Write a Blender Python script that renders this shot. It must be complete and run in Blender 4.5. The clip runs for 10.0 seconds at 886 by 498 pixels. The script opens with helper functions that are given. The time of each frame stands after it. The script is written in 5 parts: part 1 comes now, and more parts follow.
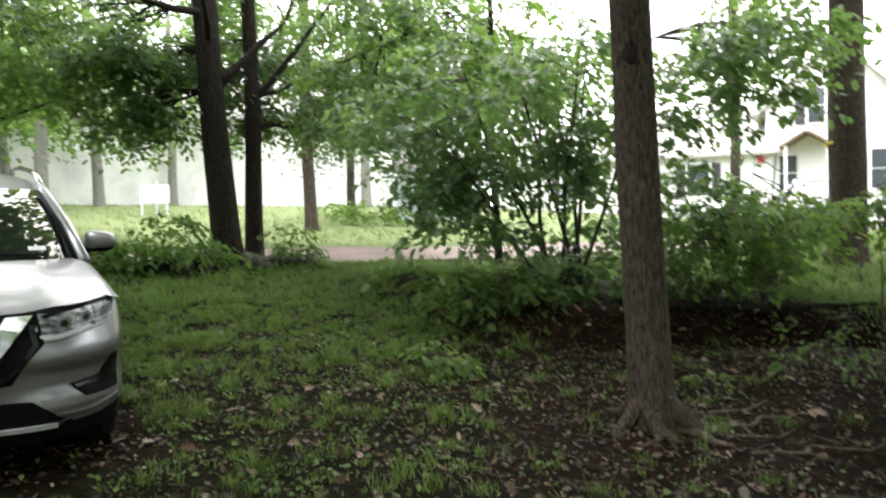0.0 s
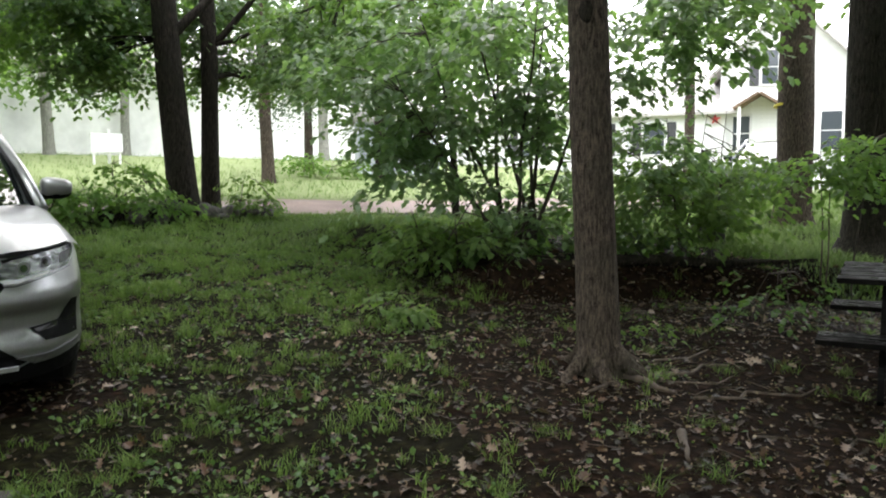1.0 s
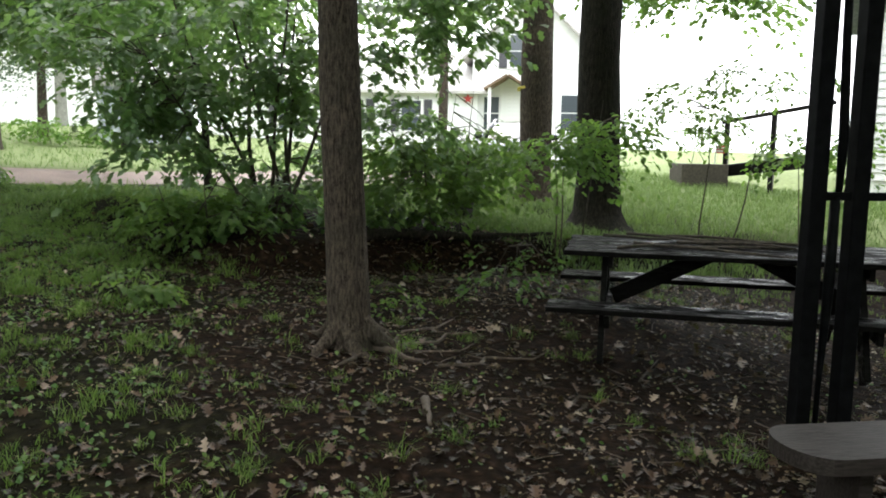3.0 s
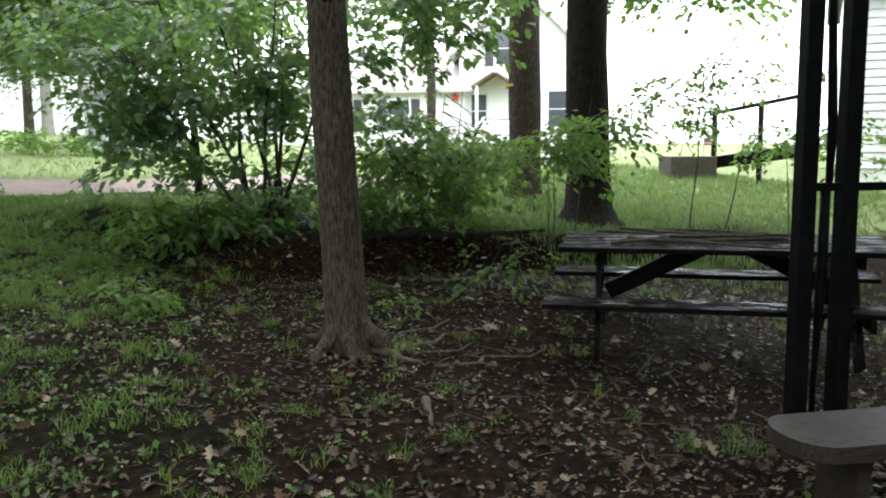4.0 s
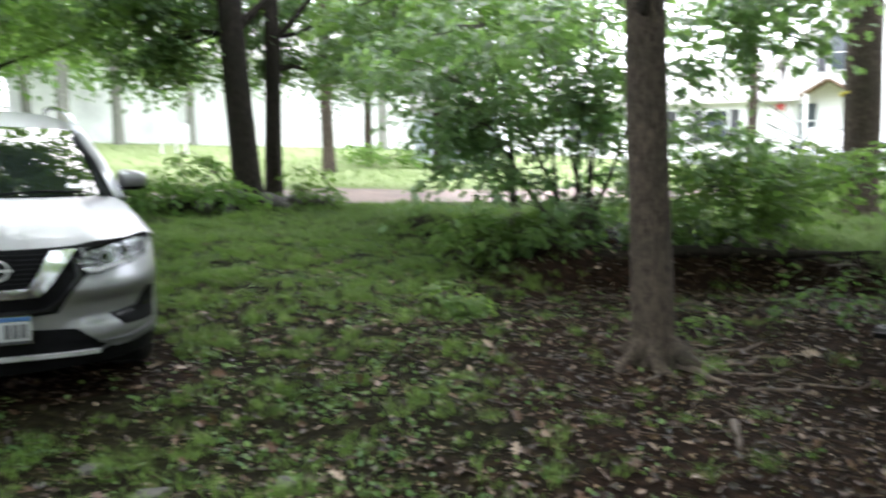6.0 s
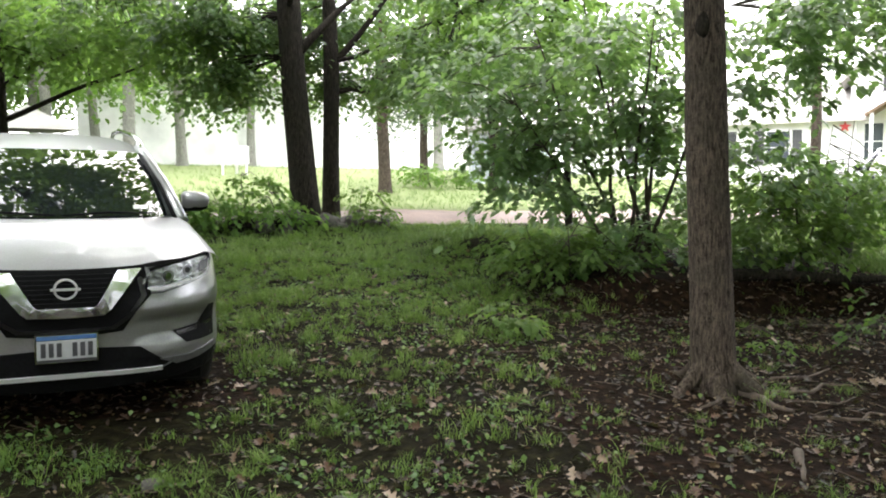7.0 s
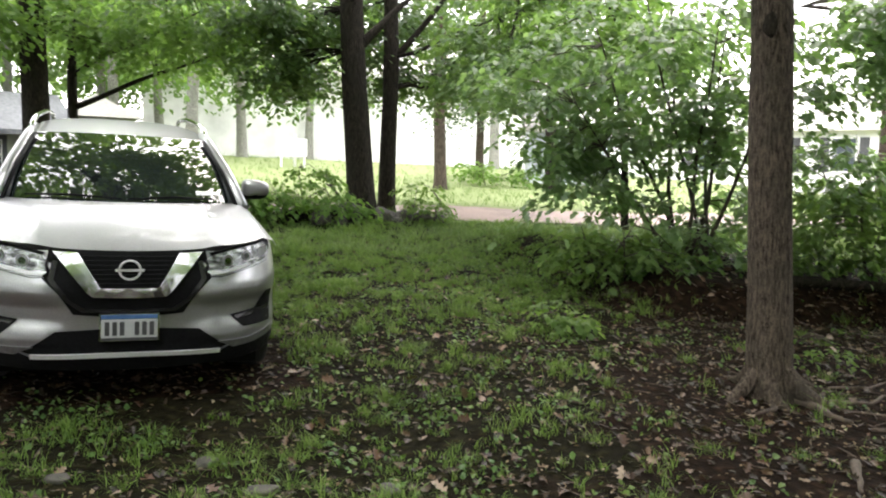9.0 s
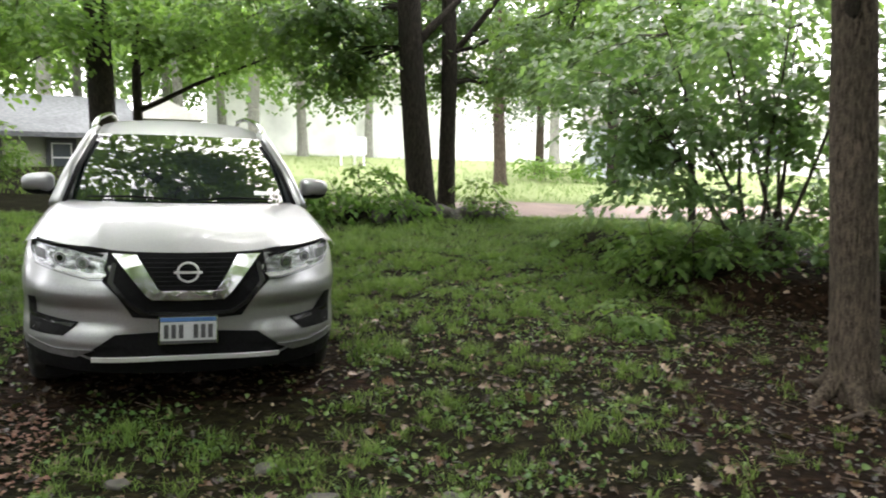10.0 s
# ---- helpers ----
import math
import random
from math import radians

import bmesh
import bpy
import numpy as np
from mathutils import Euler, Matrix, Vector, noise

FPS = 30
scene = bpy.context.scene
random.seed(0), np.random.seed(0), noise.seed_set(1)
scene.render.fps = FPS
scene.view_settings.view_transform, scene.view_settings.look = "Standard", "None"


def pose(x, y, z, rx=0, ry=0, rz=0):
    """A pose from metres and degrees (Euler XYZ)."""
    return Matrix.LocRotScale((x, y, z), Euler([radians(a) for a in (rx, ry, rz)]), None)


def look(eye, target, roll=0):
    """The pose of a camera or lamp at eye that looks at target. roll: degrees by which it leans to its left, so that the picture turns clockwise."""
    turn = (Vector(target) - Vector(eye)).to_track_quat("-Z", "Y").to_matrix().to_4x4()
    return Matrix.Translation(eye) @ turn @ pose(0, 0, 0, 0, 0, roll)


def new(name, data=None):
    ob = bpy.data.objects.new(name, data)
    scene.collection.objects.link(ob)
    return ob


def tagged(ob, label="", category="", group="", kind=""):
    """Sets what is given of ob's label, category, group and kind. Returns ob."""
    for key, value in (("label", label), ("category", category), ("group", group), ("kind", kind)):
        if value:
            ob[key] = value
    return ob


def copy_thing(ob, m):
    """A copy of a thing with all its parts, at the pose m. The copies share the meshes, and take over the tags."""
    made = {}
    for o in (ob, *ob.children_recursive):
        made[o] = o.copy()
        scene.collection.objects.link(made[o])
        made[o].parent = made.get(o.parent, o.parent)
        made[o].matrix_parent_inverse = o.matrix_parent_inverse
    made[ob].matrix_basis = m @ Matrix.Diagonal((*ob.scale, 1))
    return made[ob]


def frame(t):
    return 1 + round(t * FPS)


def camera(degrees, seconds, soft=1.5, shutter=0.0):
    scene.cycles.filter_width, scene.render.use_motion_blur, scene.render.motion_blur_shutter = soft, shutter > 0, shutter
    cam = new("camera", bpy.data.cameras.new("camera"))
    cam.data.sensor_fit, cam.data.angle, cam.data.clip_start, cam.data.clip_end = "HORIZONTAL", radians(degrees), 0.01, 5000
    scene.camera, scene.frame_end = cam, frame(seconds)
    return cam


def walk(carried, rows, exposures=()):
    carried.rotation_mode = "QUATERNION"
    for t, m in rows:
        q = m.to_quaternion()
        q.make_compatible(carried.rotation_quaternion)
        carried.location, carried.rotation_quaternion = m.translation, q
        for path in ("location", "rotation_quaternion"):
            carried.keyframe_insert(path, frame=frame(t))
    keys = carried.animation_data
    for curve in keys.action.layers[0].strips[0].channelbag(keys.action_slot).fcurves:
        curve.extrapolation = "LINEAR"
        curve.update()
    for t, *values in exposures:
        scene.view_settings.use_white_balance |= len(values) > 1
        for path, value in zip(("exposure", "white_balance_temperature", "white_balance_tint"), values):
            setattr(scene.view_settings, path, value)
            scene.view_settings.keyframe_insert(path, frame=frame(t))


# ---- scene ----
cam = camera(56.0, 10.0, soft=1.9, shutter=0.8)
PATH = [
    (0, (0.028, -4.994, 1.307), (1.057, -3.280, 1.234), -1.19),
    (0.5, (-0.022, -5.077, 1.303), (1.059, -3.400, 1.166), -1.61),
    (1, (-0.043, -5.117, 1.289), (1.067, -3.463, 1.108), -0.29),
    (1.5, (-0.042, -5.060, 1.279), (0.917, -3.314, 1.098), 0.42),
    (2, (-0.022, -5.055, 1.276), (1.029, -3.364, 1.083), 0.83),
    (2.5, (-0.024, -5.188, 1.300), (1.406, -3.802, 1.112), 1.79),
    (3, (0.013, -5.181, 1.299), (1.539, -3.910, 1.059), 1.20),
    (3.2, (0.006, -5.179, 1.302), (1.515, -3.887, 1.065), 0.93),
    (4.3, (-0.034, -5.174, 1.321), (1.512, -3.929, 1.076), -0.64),
    (4.5, (-0.016, -5.177, 1.322), (1.466, -3.854, 1.088), -1.42),
    (5, (0.027, -5.095, 1.313), (1.404, -3.662, 1.090), -1.33),
    (5.5, (-0.058, -5.172, 1.327), (1.153, -3.594, 1.118), -1.30),
    (6, (-0.121, -5.249, 1.322), (0.870, -3.524, 1.113), -0.35),
    (6.2, (-0.138, -5.229, 1.327), (0.791, -3.468, 1.138), -0.62),
    (7.3, (-0.132, -5.288, 1.333), (0.718, -3.484, 1.185), -0.13),
    (7.5, (-0.154, -5.316, 1.339), (0.658, -3.494, 1.199), 0.05),
    (8, (-0.086, -5.148, 1.329), (0.658, -3.298, 1.178), 0.29),
    (8.5, (-0.093, -5.138, 1.322), (0.693, -3.309, 1.128), 0.99),
    (9, (-0.158, -5.266, 1.303), (0.606, -3.425, 1.139), 1.35),
    (9.5, (-0.126, -5.185, 1.310), (0.572, -3.318, 1.144), 1.09),
    (10, (-0.103, -5.101, 1.304), (0.526, -3.210, 1.129), 0.44),
]
walk(cam, [(t, look(eye, target, roll)) for t, eye, target, roll in PATH],
     [(0, 1.5, 6350, 12), (1, 1.45, 6200, 13), (1.5, 1.6, 6150, 13), (2, 1.58, 6200, 12), (3, 1.3, 6200, 9), (4.3, 1.55, 5950, 9),
      (5, 1.75, 5850, 9), (5.5, 1.9, 5750, 11), (6, 1.95, 5900, 13), (7.5, 1.95, 6400, 15), (10, 1.92, 6450, 15)])

# ---- light ----
world = bpy.data.worlds.new("overcast_sky")
scene.world = world
world.use_nodes = True
wn, wl = world.node_tree.nodes, world.node_tree.links
sky = wn.new("ShaderNodeTexSky")
sky.sky_type, sky.sun_disc = "NISHITA", False
sky.sun_elevation, sky.sun_rotation = radians(55), radians(30)
sky.air_density, sky.dust_density, sky.ozone_density = 1.0, 6.0, 1.0
cloud = wn.new("ShaderNodeMix")
cloud.data_type = "RGBA"
cloud.inputs[0].default_value = 0.8
cloud.inputs[7].default_value = (13.25, 13.3, 13.1, 1)
wl.new(sky.outputs[0], cloud.inputs[6])
wl.new(cloud.outputs[2], wn["Background"].inputs[0])
wn["Background"].inputs[1].default_value = 0.15
sun = new("sun", bpy.data.lights.new("sun", "SUN"))
sun.data.energy, sun.data.angle, sun.data.color = 0.8, radians(25), (1, 0.97, 0.92)
sun.matrix_world = look((-6, -2, 20), (3, 6, 0))

# ---- materials ----
def material(name):
    m = bpy.data.materials.new(name)
    m.use_nodes = True
    return m, m.node_tree.nodes, m.node_tree.links, m.node_tree.nodes["Principled BSDF"]


def ramp(n, l, fac, stops):
    r = n.new("ShaderNodeValToRGB")
    while len(r.color_ramp.elements) < len(stops):
        r.color_ramp.elements.new(0.5)
    for e, (p, c) in zip(r.color_ramp.elements, stops):
        e.position, e.color = p, (*c, 1)
    l.new(fac, r.inputs[0])
    return r.outputs[0]


def noise_tex(n, l, scale, detail=5, stretch=None, space="Object"):
    tc = n.new("ShaderNodeTexCoord")
    t = n.new("ShaderNodeTexNoise")
    t.inputs["Scale"].default_value, t.inputs["Detail"].default_value = scale, detail
    if stretch:
        mp = n.new("ShaderNodeMapping")
        mp.inputs["Scale"].default_value = stretch
        l.new(tc.outputs[space], mp.inputs[0])
        l.new(mp.outputs[0], t.inputs["Vector"])
    else:
        l.new(tc.outputs[space], t.inputs["Vector"])
    return t.outputs["Fac"]


def mixed(n, l, fac, a, b, mode="MIX"):
    m = n.new("ShaderNodeMix")
    m.data_type, m.blend_type = "RGBA", mode
    for v, k in ((fac, 0), (a, 6), (b, 7)):
        if isinstance(v, (int, float)):
            m.inputs[k].default_value = v
        elif isinstance(v, tuple):
            m.inputs[k].default_value = (*v, 1)
        else:
            l.new(v, m.inputs[k])
    return m.outputs[2]


def bumped(n, l, b, height, strength, distance=0.01):
    k = n.new("ShaderNodeBump")
    k.inputs["Strength"].default_value, k.inputs["Distance"].default_value = strength, distance
    l.new(height, k.inputs["Height"])
    l.new(k.outputs[0], b.inputs["Normal"])


def surface(name, c1, c2, scale=8, rough=0.7, metal=0.0, bump=0.3, stretch=None, c3=None, big=0.7, coat=0.0, spec=0.5):
    """Two colours mixed by grain, tinted by a broad stain, with fine relief."""
    m, n, l, b = material(name)
    f = noise_tex(n, l, scale, 8, stretch)
    col = ramp(n, l, f, [(0.32, c1), (0.68, c2)])
    g = noise_tex(n, l, big, 3)
    c3 = c3 or tuple(0.6 * v for v in c1)
    gf = ramp(n, l, g, [(0.45, (0, 0, 0)), (0.75, (0.7, 0.7, 0.7))])
    col = mixed(n, l, gf, col, c3)
    l.new(col, b.inputs["Base Color"])
    b.inputs["Roughness"].default_value, b.inputs["Metallic"].default_value = rough, metal
    b.inputs["Coat Weight"].default_value = coat
    b.inputs["Specular IOR Level"].default_value = spec
    if bump:
        bumped(n, l, b, f, bump)
    return m


def leaf_material(name, dark, light, third, through_light=0.35, rough=0.42, spec=0.3):
    m, n, l, b = material(name)
    geo = n.new("ShaderNodeNewGeometry")
    col = ramp(n, l, geo.outputs["Random Per Island"], [(0.0, dark), (0.55, light), (1.0, third)])
    col = mixed(n, l, noise_tex(n, l, 0.8, 2), col, tuple(0.75 * v for v in dark))
    l.new(col, b.inputs["Base Color"])
    b.inputs["Roughness"].default_value, b.inputs["Specular IOR Level"].default_value = rough, spec
    tr = n.new("ShaderNodeBsdfTranslucent")
    bright = mixed(n, l, 0.5, col, (0.32, 0.52, 0.09))
    l.new(bright, tr.inputs[0])
    mx = n.new("ShaderNodeMixShader")
    mx.inputs[0].default_value = through_light
    l.new(b.outputs[0], mx.inputs[1])
    l.new(tr.outputs[0], mx.inputs[2])
    l.new(mx.outputs[0], n["Material Output"].inputs[0])
    return m


def bark_material(name, c1, c2, c3, ridge=26):
    m, n, l, b = material(name)
    f = noise_tex(n, l, ridge * 2.4, 9, (1, 1, 0.22))
    h = noise_tex(n, l, ridge * 4, 6, (1, 1, 0.7))
    g = noise_tex(n, l, 2.6, 5)
    both_ = n.new("ShaderNodeMath")
    both_.operation = "MULTIPLY_ADD"
    l.new(h, both_.inputs[0])
    both_.inputs[1].default_value = 0.55
    l.new(f, both_.inputs[2])
    col = ramp(n, l, both_.outputs[0], [(0.58, c1), (0.78, c2), (0.98, tuple(1.7 * v for v in c2))])
    col = mixed(n, l, ramp(n, l, g, [(0.5, (0, 0, 0)), (0.72, (0.75, 0.75, 0.75))]), col, c3)
    l.new(col, b.inputs["Base Color"])
    b.inputs["Roughness"].default_value, b.inputs["Specular IOR Level"].default_value = 0.85, 0.1
    bumped(n, l, b, both_.outputs[0], 0.9, 0.025)
    return m


BARK = bark_material("brown_bark", (0.018, 0.013, 0.010), (0.076, 0.060, 0.047), (0.050, 0.045, 0.035))
BARK_DARK = bark_material("dark_wet_bark", (0.008, 0.007, 0.006), (0.025, 0.021, 0.017), (0.022, 0.021, 0.017), 18)
# Bark and leaf of the far trees, with the mist put into their colour.
BARK_HAZED = bark_material("hazed_bark", (0.10, 0.10, 0.09), (0.24, 0.235, 0.21), (0.2, 0.21, 0.18))
LEAF_HAZED = leaf_material("hazed_leaf", (0.085, 0.16, 0.05), (0.135, 0.23, 0.07), (0.19, 0.29, 0.09), 0.5)
TWIG = surface("twig_bark", (0.03, 0.024, 0.018), (0.09, 0.07, 0.05), 30, 0.8)
LEAF = leaf_material("maple_leaf", (0.066, 0.125, 0.032), (0.122, 0.205, 0.048), (0.18, 0.25, 0.06), 0.5)
# Glossy wet leaf; its paler, bluer base also has the sky sheen painted in.
LEAF_WET = leaf_material("wet_thicket_leaf", (0.10, 0.185, 0.08), (0.18, 0.295, 0.13), (0.29, 0.41, 0.18), 0.55, 0.28, 1.0)
WEED = leaf_material("weed_leaf", (0.03, 0.075, 0.02), (0.085, 0.17, 0.04), (0.26, 0.36, 0.115), 0.3, 0.4, 0.3)
# Darker copy of the maple leaf, with shade put into its colour.
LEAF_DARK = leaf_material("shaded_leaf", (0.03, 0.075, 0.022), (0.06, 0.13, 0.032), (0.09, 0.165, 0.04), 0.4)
LEAF_BRIGHT = leaf_material("young_leaf", (0.07, 0.15, 0.03), (0.125, 0.235, 0.045), (0.19, 0.30, 0.06), 0.55)
# Maple leaf darkened for the twin crowns: their shade is in the colour.
LEAF_SHADE = leaf_material("maple_leaf_shaded", (0.035, 0.085, 0.028), (0.072, 0.15, 0.042), (0.125, 0.215, 0.06), 0.45, 0.36, 0.5)
LEAF_GREY = leaf_material("spruce_needle", (0.05, 0.075, 0.06), (0.08, 0.11, 0.09), (0.10, 0.13, 0.10), 0.2)
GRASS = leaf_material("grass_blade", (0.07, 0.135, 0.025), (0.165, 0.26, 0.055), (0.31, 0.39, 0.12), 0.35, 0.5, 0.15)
# Lighter copy of the grass: daylight and haze beyond the lane put into colour.
GRASS_LIT = leaf_material("sunlit_grass_blade", (0.12, 0.165, 0.07), (0.19, 0.25, 0.11), (0.28, 0.33, 0.17), 0.35, 0.5, 0.1)
LITTER = leaf_material("fallen_leaf", (0.012, 0.007, 0.005), (0.05, 0.025, 0.015), (0.22, 0.135, 0.085), 0.05, 0.4, 0.3)
PALE_LITTER = leaf_material("pale_dead_leaf", (0.05, 0.025, 0.015), (0.15, 0.08, 0.05), (0.58, 0.46, 0.35), 0.05, 0.4, 0.3)
SCRAP = leaf_material("leaf_scrap", (0.06, 0.04, 0.02), (0.24, 0.17, 0.10), (0.5, 0.42, 0.30), 0.05, 0.55, 0.15)
ROOT = surface("root_bark", (0.045, 0.032, 0.024), (0.13, 0.095, 0.068), 20, 0.75)
STONE = surface("field_stone", (0.035, 0.033, 0.028), (0.11, 0.10, 0.088), 9, 0.8, bump=0.5)
PAINT = surface("silver_car_paint", (0.36, 0.36, 0.375), (0.41, 0.41, 0.425), 90, 0.32, 0.8, 0.0, big=0.4, c3=(0.38, 0.38, 0.395), coat=0.5)
GLOSS_BLACK = surface("gloss_black_trim", (0.006, 0.006, 0.007), (0.010, 0.010, 0.011), 60, 0.22, bump=0.02, spec=0.35)
PLASTIC = surface("black_plastic", (0.004, 0.004, 0.0045), (0.008, 0.008, 0.009), 60, 0.5, bump=0.1, spec=0.06)
CHROME = surface("chrome", (0.70, 0.70, 0.71), (0.78, 0.78, 0.79), 4, 0.10, 1.0, 0.0)
SATIN = surface("satin_silver_trim", (0.16, 0.16, 0.165), (0.22, 0.22, 0.225), 40, 0.4, 0.6, 0.05)
LAMP_GREY = surface("lamp_housing", (0.05, 0.05, 0.055), (0.72, 0.72, 0.75), 22, 0.22, 0.8, 0.3, stretch=(1, 1, 2.4))
BRIGHT = surface("bright_trim", (0.74, 0.74, 0.75), (0.8, 0.8, 0.81), 30, 0.34, 0.5, 0.03)
RUBBER = surface("tyre_rubber", (0.012, 0.012, 0.012), (0.022, 0.021, 0.02), 30, 0.8)
BLACK_METAL = surface("black_painted_metal", (0.003, 0.003, 0.0035), (0.008, 0.008, 0.009), 14, 0.55, 0.0, 0.15, spec=0.04)
DARK_WOOD = surface("weathered_dark_wood", (0.004, 0.0035, 0.0035), (0.016, 0.013, 0.012), 14, 0.32, 0, 0.6, (1, 8, 8), spec=0.13)
WET_WOOD, wn_, wl_2, wb_ = material("wet_black_stained_wood")
wf = noise_tex(wn_, wl_2, 14, 8, (1, 9, 9))
wl_2.new(ramp(wn_, wl_2, wf, [(0.3, (0.002, 0.0018, 0.0018)), (0.7, (0.008, 0.007, 0.0065))]), wb_.inputs["Base Color"])
wl_2.new(ramp(wn_, wl_2, noise_tex(wn_, wl_2, 5, 4, (1, 3, 3)), [(0.45, (0.8, 0.8, 0.8)), (0.62, (0.22, 0.22, 0.22))]), wb_.inputs["Roughness"])
wb_.inputs["Specular IOR Level"].default_value = 0.08
bumped(wn_, wl_2, wb_, wf, 0.5)
BENCH_WOOD = surface("wet_grey_wood", (0.02, 0.016, 0.014), (0.045, 0.037, 0.033), 12, 0.55, 0, 0.3, (1, 7, 7), spec=0.12)
WHITE = surface("white_siding_paint", (0.74, 0.74, 0.73), (0.82, 0.82, 0.81), 3, 0.6, 0, 0.05)
CREAM = surface("pale_green_siding", (0.36, 0.38, 0.30), (0.42, 0.44, 0.36), 3, 0.6, 0, 0.05)
ROOFING = surface("grey_shingle", (0.10, 0.105, 0.11), (0.17, 0.175, 0.18), 12, 0.85, 0, 0.4, spec=0.1)
SHED_GREY = surface("pale_grey_shed_boards", (0.40, 0.43, 0.47), (0.48, 0.51, 0.55), 5, 0.7, 0, 0.1)
# Roof grey lightened: the washed-out glare on far roofs is put into colour.
PALE_ROOF = surface("pale_roofing", (0.38, 0.36, 0.34), (0.5, 0.48, 0.46), 12, 0.85, 0, 0.4, spec=0.1)
PORCH_BROWN = surface("brown_porch_shingle", (0.13, 0.09, 0.06), (0.22, 0.16, 0.11), 12, 0.85, 0, 0.4, spec=0.1)
PINKISH = surface("wet_reddish_gravel", (0.14, 0.095, 0.08), (0.25, 0.18, 0.155), 30, 0.6, 0, 0.5, spec=0.2)
BRICK = surface("brown_brick", (0.04, 0.035, 0.025), (0.09, 0.075, 0.055), 20, 0.8)
DARK_TRIM = surface("dark_trim_paint", (0.03, 0.03, 0.035), (0.06, 0.06, 0.065), 10, 0.5, 0, 0.05)
YELLOW = surface("yellow_tape", (0.55, 0.45, 0.04), (0.65, 0.55, 0.06), 10, 0.5, 0, 0.05)
RED = surface("red_paint", (0.42, 0.03, 0.03), (0.5, 0.05, 0.05), 10, 0.5, 0, 0.05)

GLASS, gn, gl, gb = material("dark_car_glass")
gb.inputs["Base Color"].default_value = (0.012, 0.016, 0.016, 1)
gb.inputs["Roughness"].default_value, gb.inputs["Specular IOR Level"].default_value = 0.03, 0.9
gb.inputs["Coat Weight"].default_value = 1.0
WINDOW, gn, gl, gb = material("window_glass")
gb.inputs["Base Color"].default_value = (0.06, 0.07, 0.08, 1)
gb.inputs["Roughness"].default_value = 0.08
LENS, gn, gl, gb = material("headlamp_lens")
gb.inputs["Base Color"].default_value = (0.95, 0.96, 0.97, 1)
gb.inputs["Roughness"].default_value, gb.inputs["Transmission Weight"].default_value, gb.inputs["IOR"].default_value = 0.02, 1.0, 1.1


# ---- mesh helpers ----
def mesh_of(bm, name, mats, smooth=False):
    me = bpy.data.meshes.new(name)
    bm.normal_update()
    bm.to_mesh(me)
    bm.free()
    for m in (mats if isinstance(mats, (list, tuple)) else [mats]):
        me.materials.append(m)
    if smooth:
        me.polygons.foreach_set("use_smooth", [True] * len(me.polygons))
    return me


def thing(name, label, category, m=None, group="", kind=""):
    ob = new(name)
    ob.empty_display_size = 0.2
    if m is not None:
        ob.matrix_basis = m
    return tagged(ob, label, category, group, kind)


def part(name, bm, mat, parent, label="", smooth=False):
    ob = new(name, mesh_of(bm, name, mat, smooth))
    ob.parent = parent
    return tagged(ob, label)


def single(name, bm, mat, label, category, m=None, group="", kind="", smooth=False):
    ob = new(name, mesh_of(bm, name, mat, smooth))
    if m is not None:
        ob.matrix_basis = m
    return tagged(ob, label, category, group, kind)


def box(bm, x0, y0, z0, x1, y1, z1, bevel=0.0, m=None):
    vs = [bm.verts.new((x, y, z)) for z in (z0, z1) for y in (y0, y1) for x in (x0, x1)]
    fs = [bm.faces.new([vs[i] for i in q]) for q in ((0, 2, 3, 1), (4, 5, 7, 6), (0, 1, 5, 4), (2, 6, 7, 3), (0, 4, 6, 2), (1, 3, 7, 5))]
    if bevel:
        es = list({e for f in fs for e in f.edges})
        r = bmesh.ops.bevel(bm, geom=es, offset=bevel, segments=2, affect="EDGES", profile=0.6)
        vs = list({v for f in r["faces"] for v in f.verts})
    if m is not None:
        bmesh.ops.transform(bm, matrix=m, verts=[v for v in vs if v.is_valid])
    return vs


def boxed(*a, **k):
    bm = bmesh.new()
    box(bm, *a, **k)
    return bm


def tube(bm, pts, radii, sides=8, wobble=0.0, cap=True):
    """A tapered tube along points."""
    rings = []
    pts = [Vector(p) for p in pts]
    for i, p in enumerate(pts):
        d = (pts[min(i + 1, len(pts) - 1)] - pts[max(i - 1, 0)]).normalized()
        a = d.cross(Vector((0.31, 0.94, 0.1))).normalized()
        b = d.cross(a)
        ring = []
        for k in range(sides):
            t = 2 * math.pi * k / sides
            r = radii[i]
            if wobble:
                r *= 1 + wobble * noise.noise(Vector((3 * math.cos(t), 3 * math.sin(t), 0.9 * p.z + 5 * p.x)))
            ring.append(bm.verts.new(p + a * math.cos(t) * r + b * math.sin(t) * r))
        rings.append(ring)
    for r0, r1 in zip(rings, rings[1:]):
        for k in range(sides):
            bm.faces.new((r0[k], r0[(k + 1) % sides], r1[(k + 1) % sides], r1[k]))
    if cap and sides > 2:
        bm.faces.new(rings[-1])
        bm.faces.new(rings[0][::-1])
    return bm


def smoothstep(a, b, v):
    t = np.clip((v - a) / (b - a), 0, 1)
    return t * t * (3 - 2 * t)


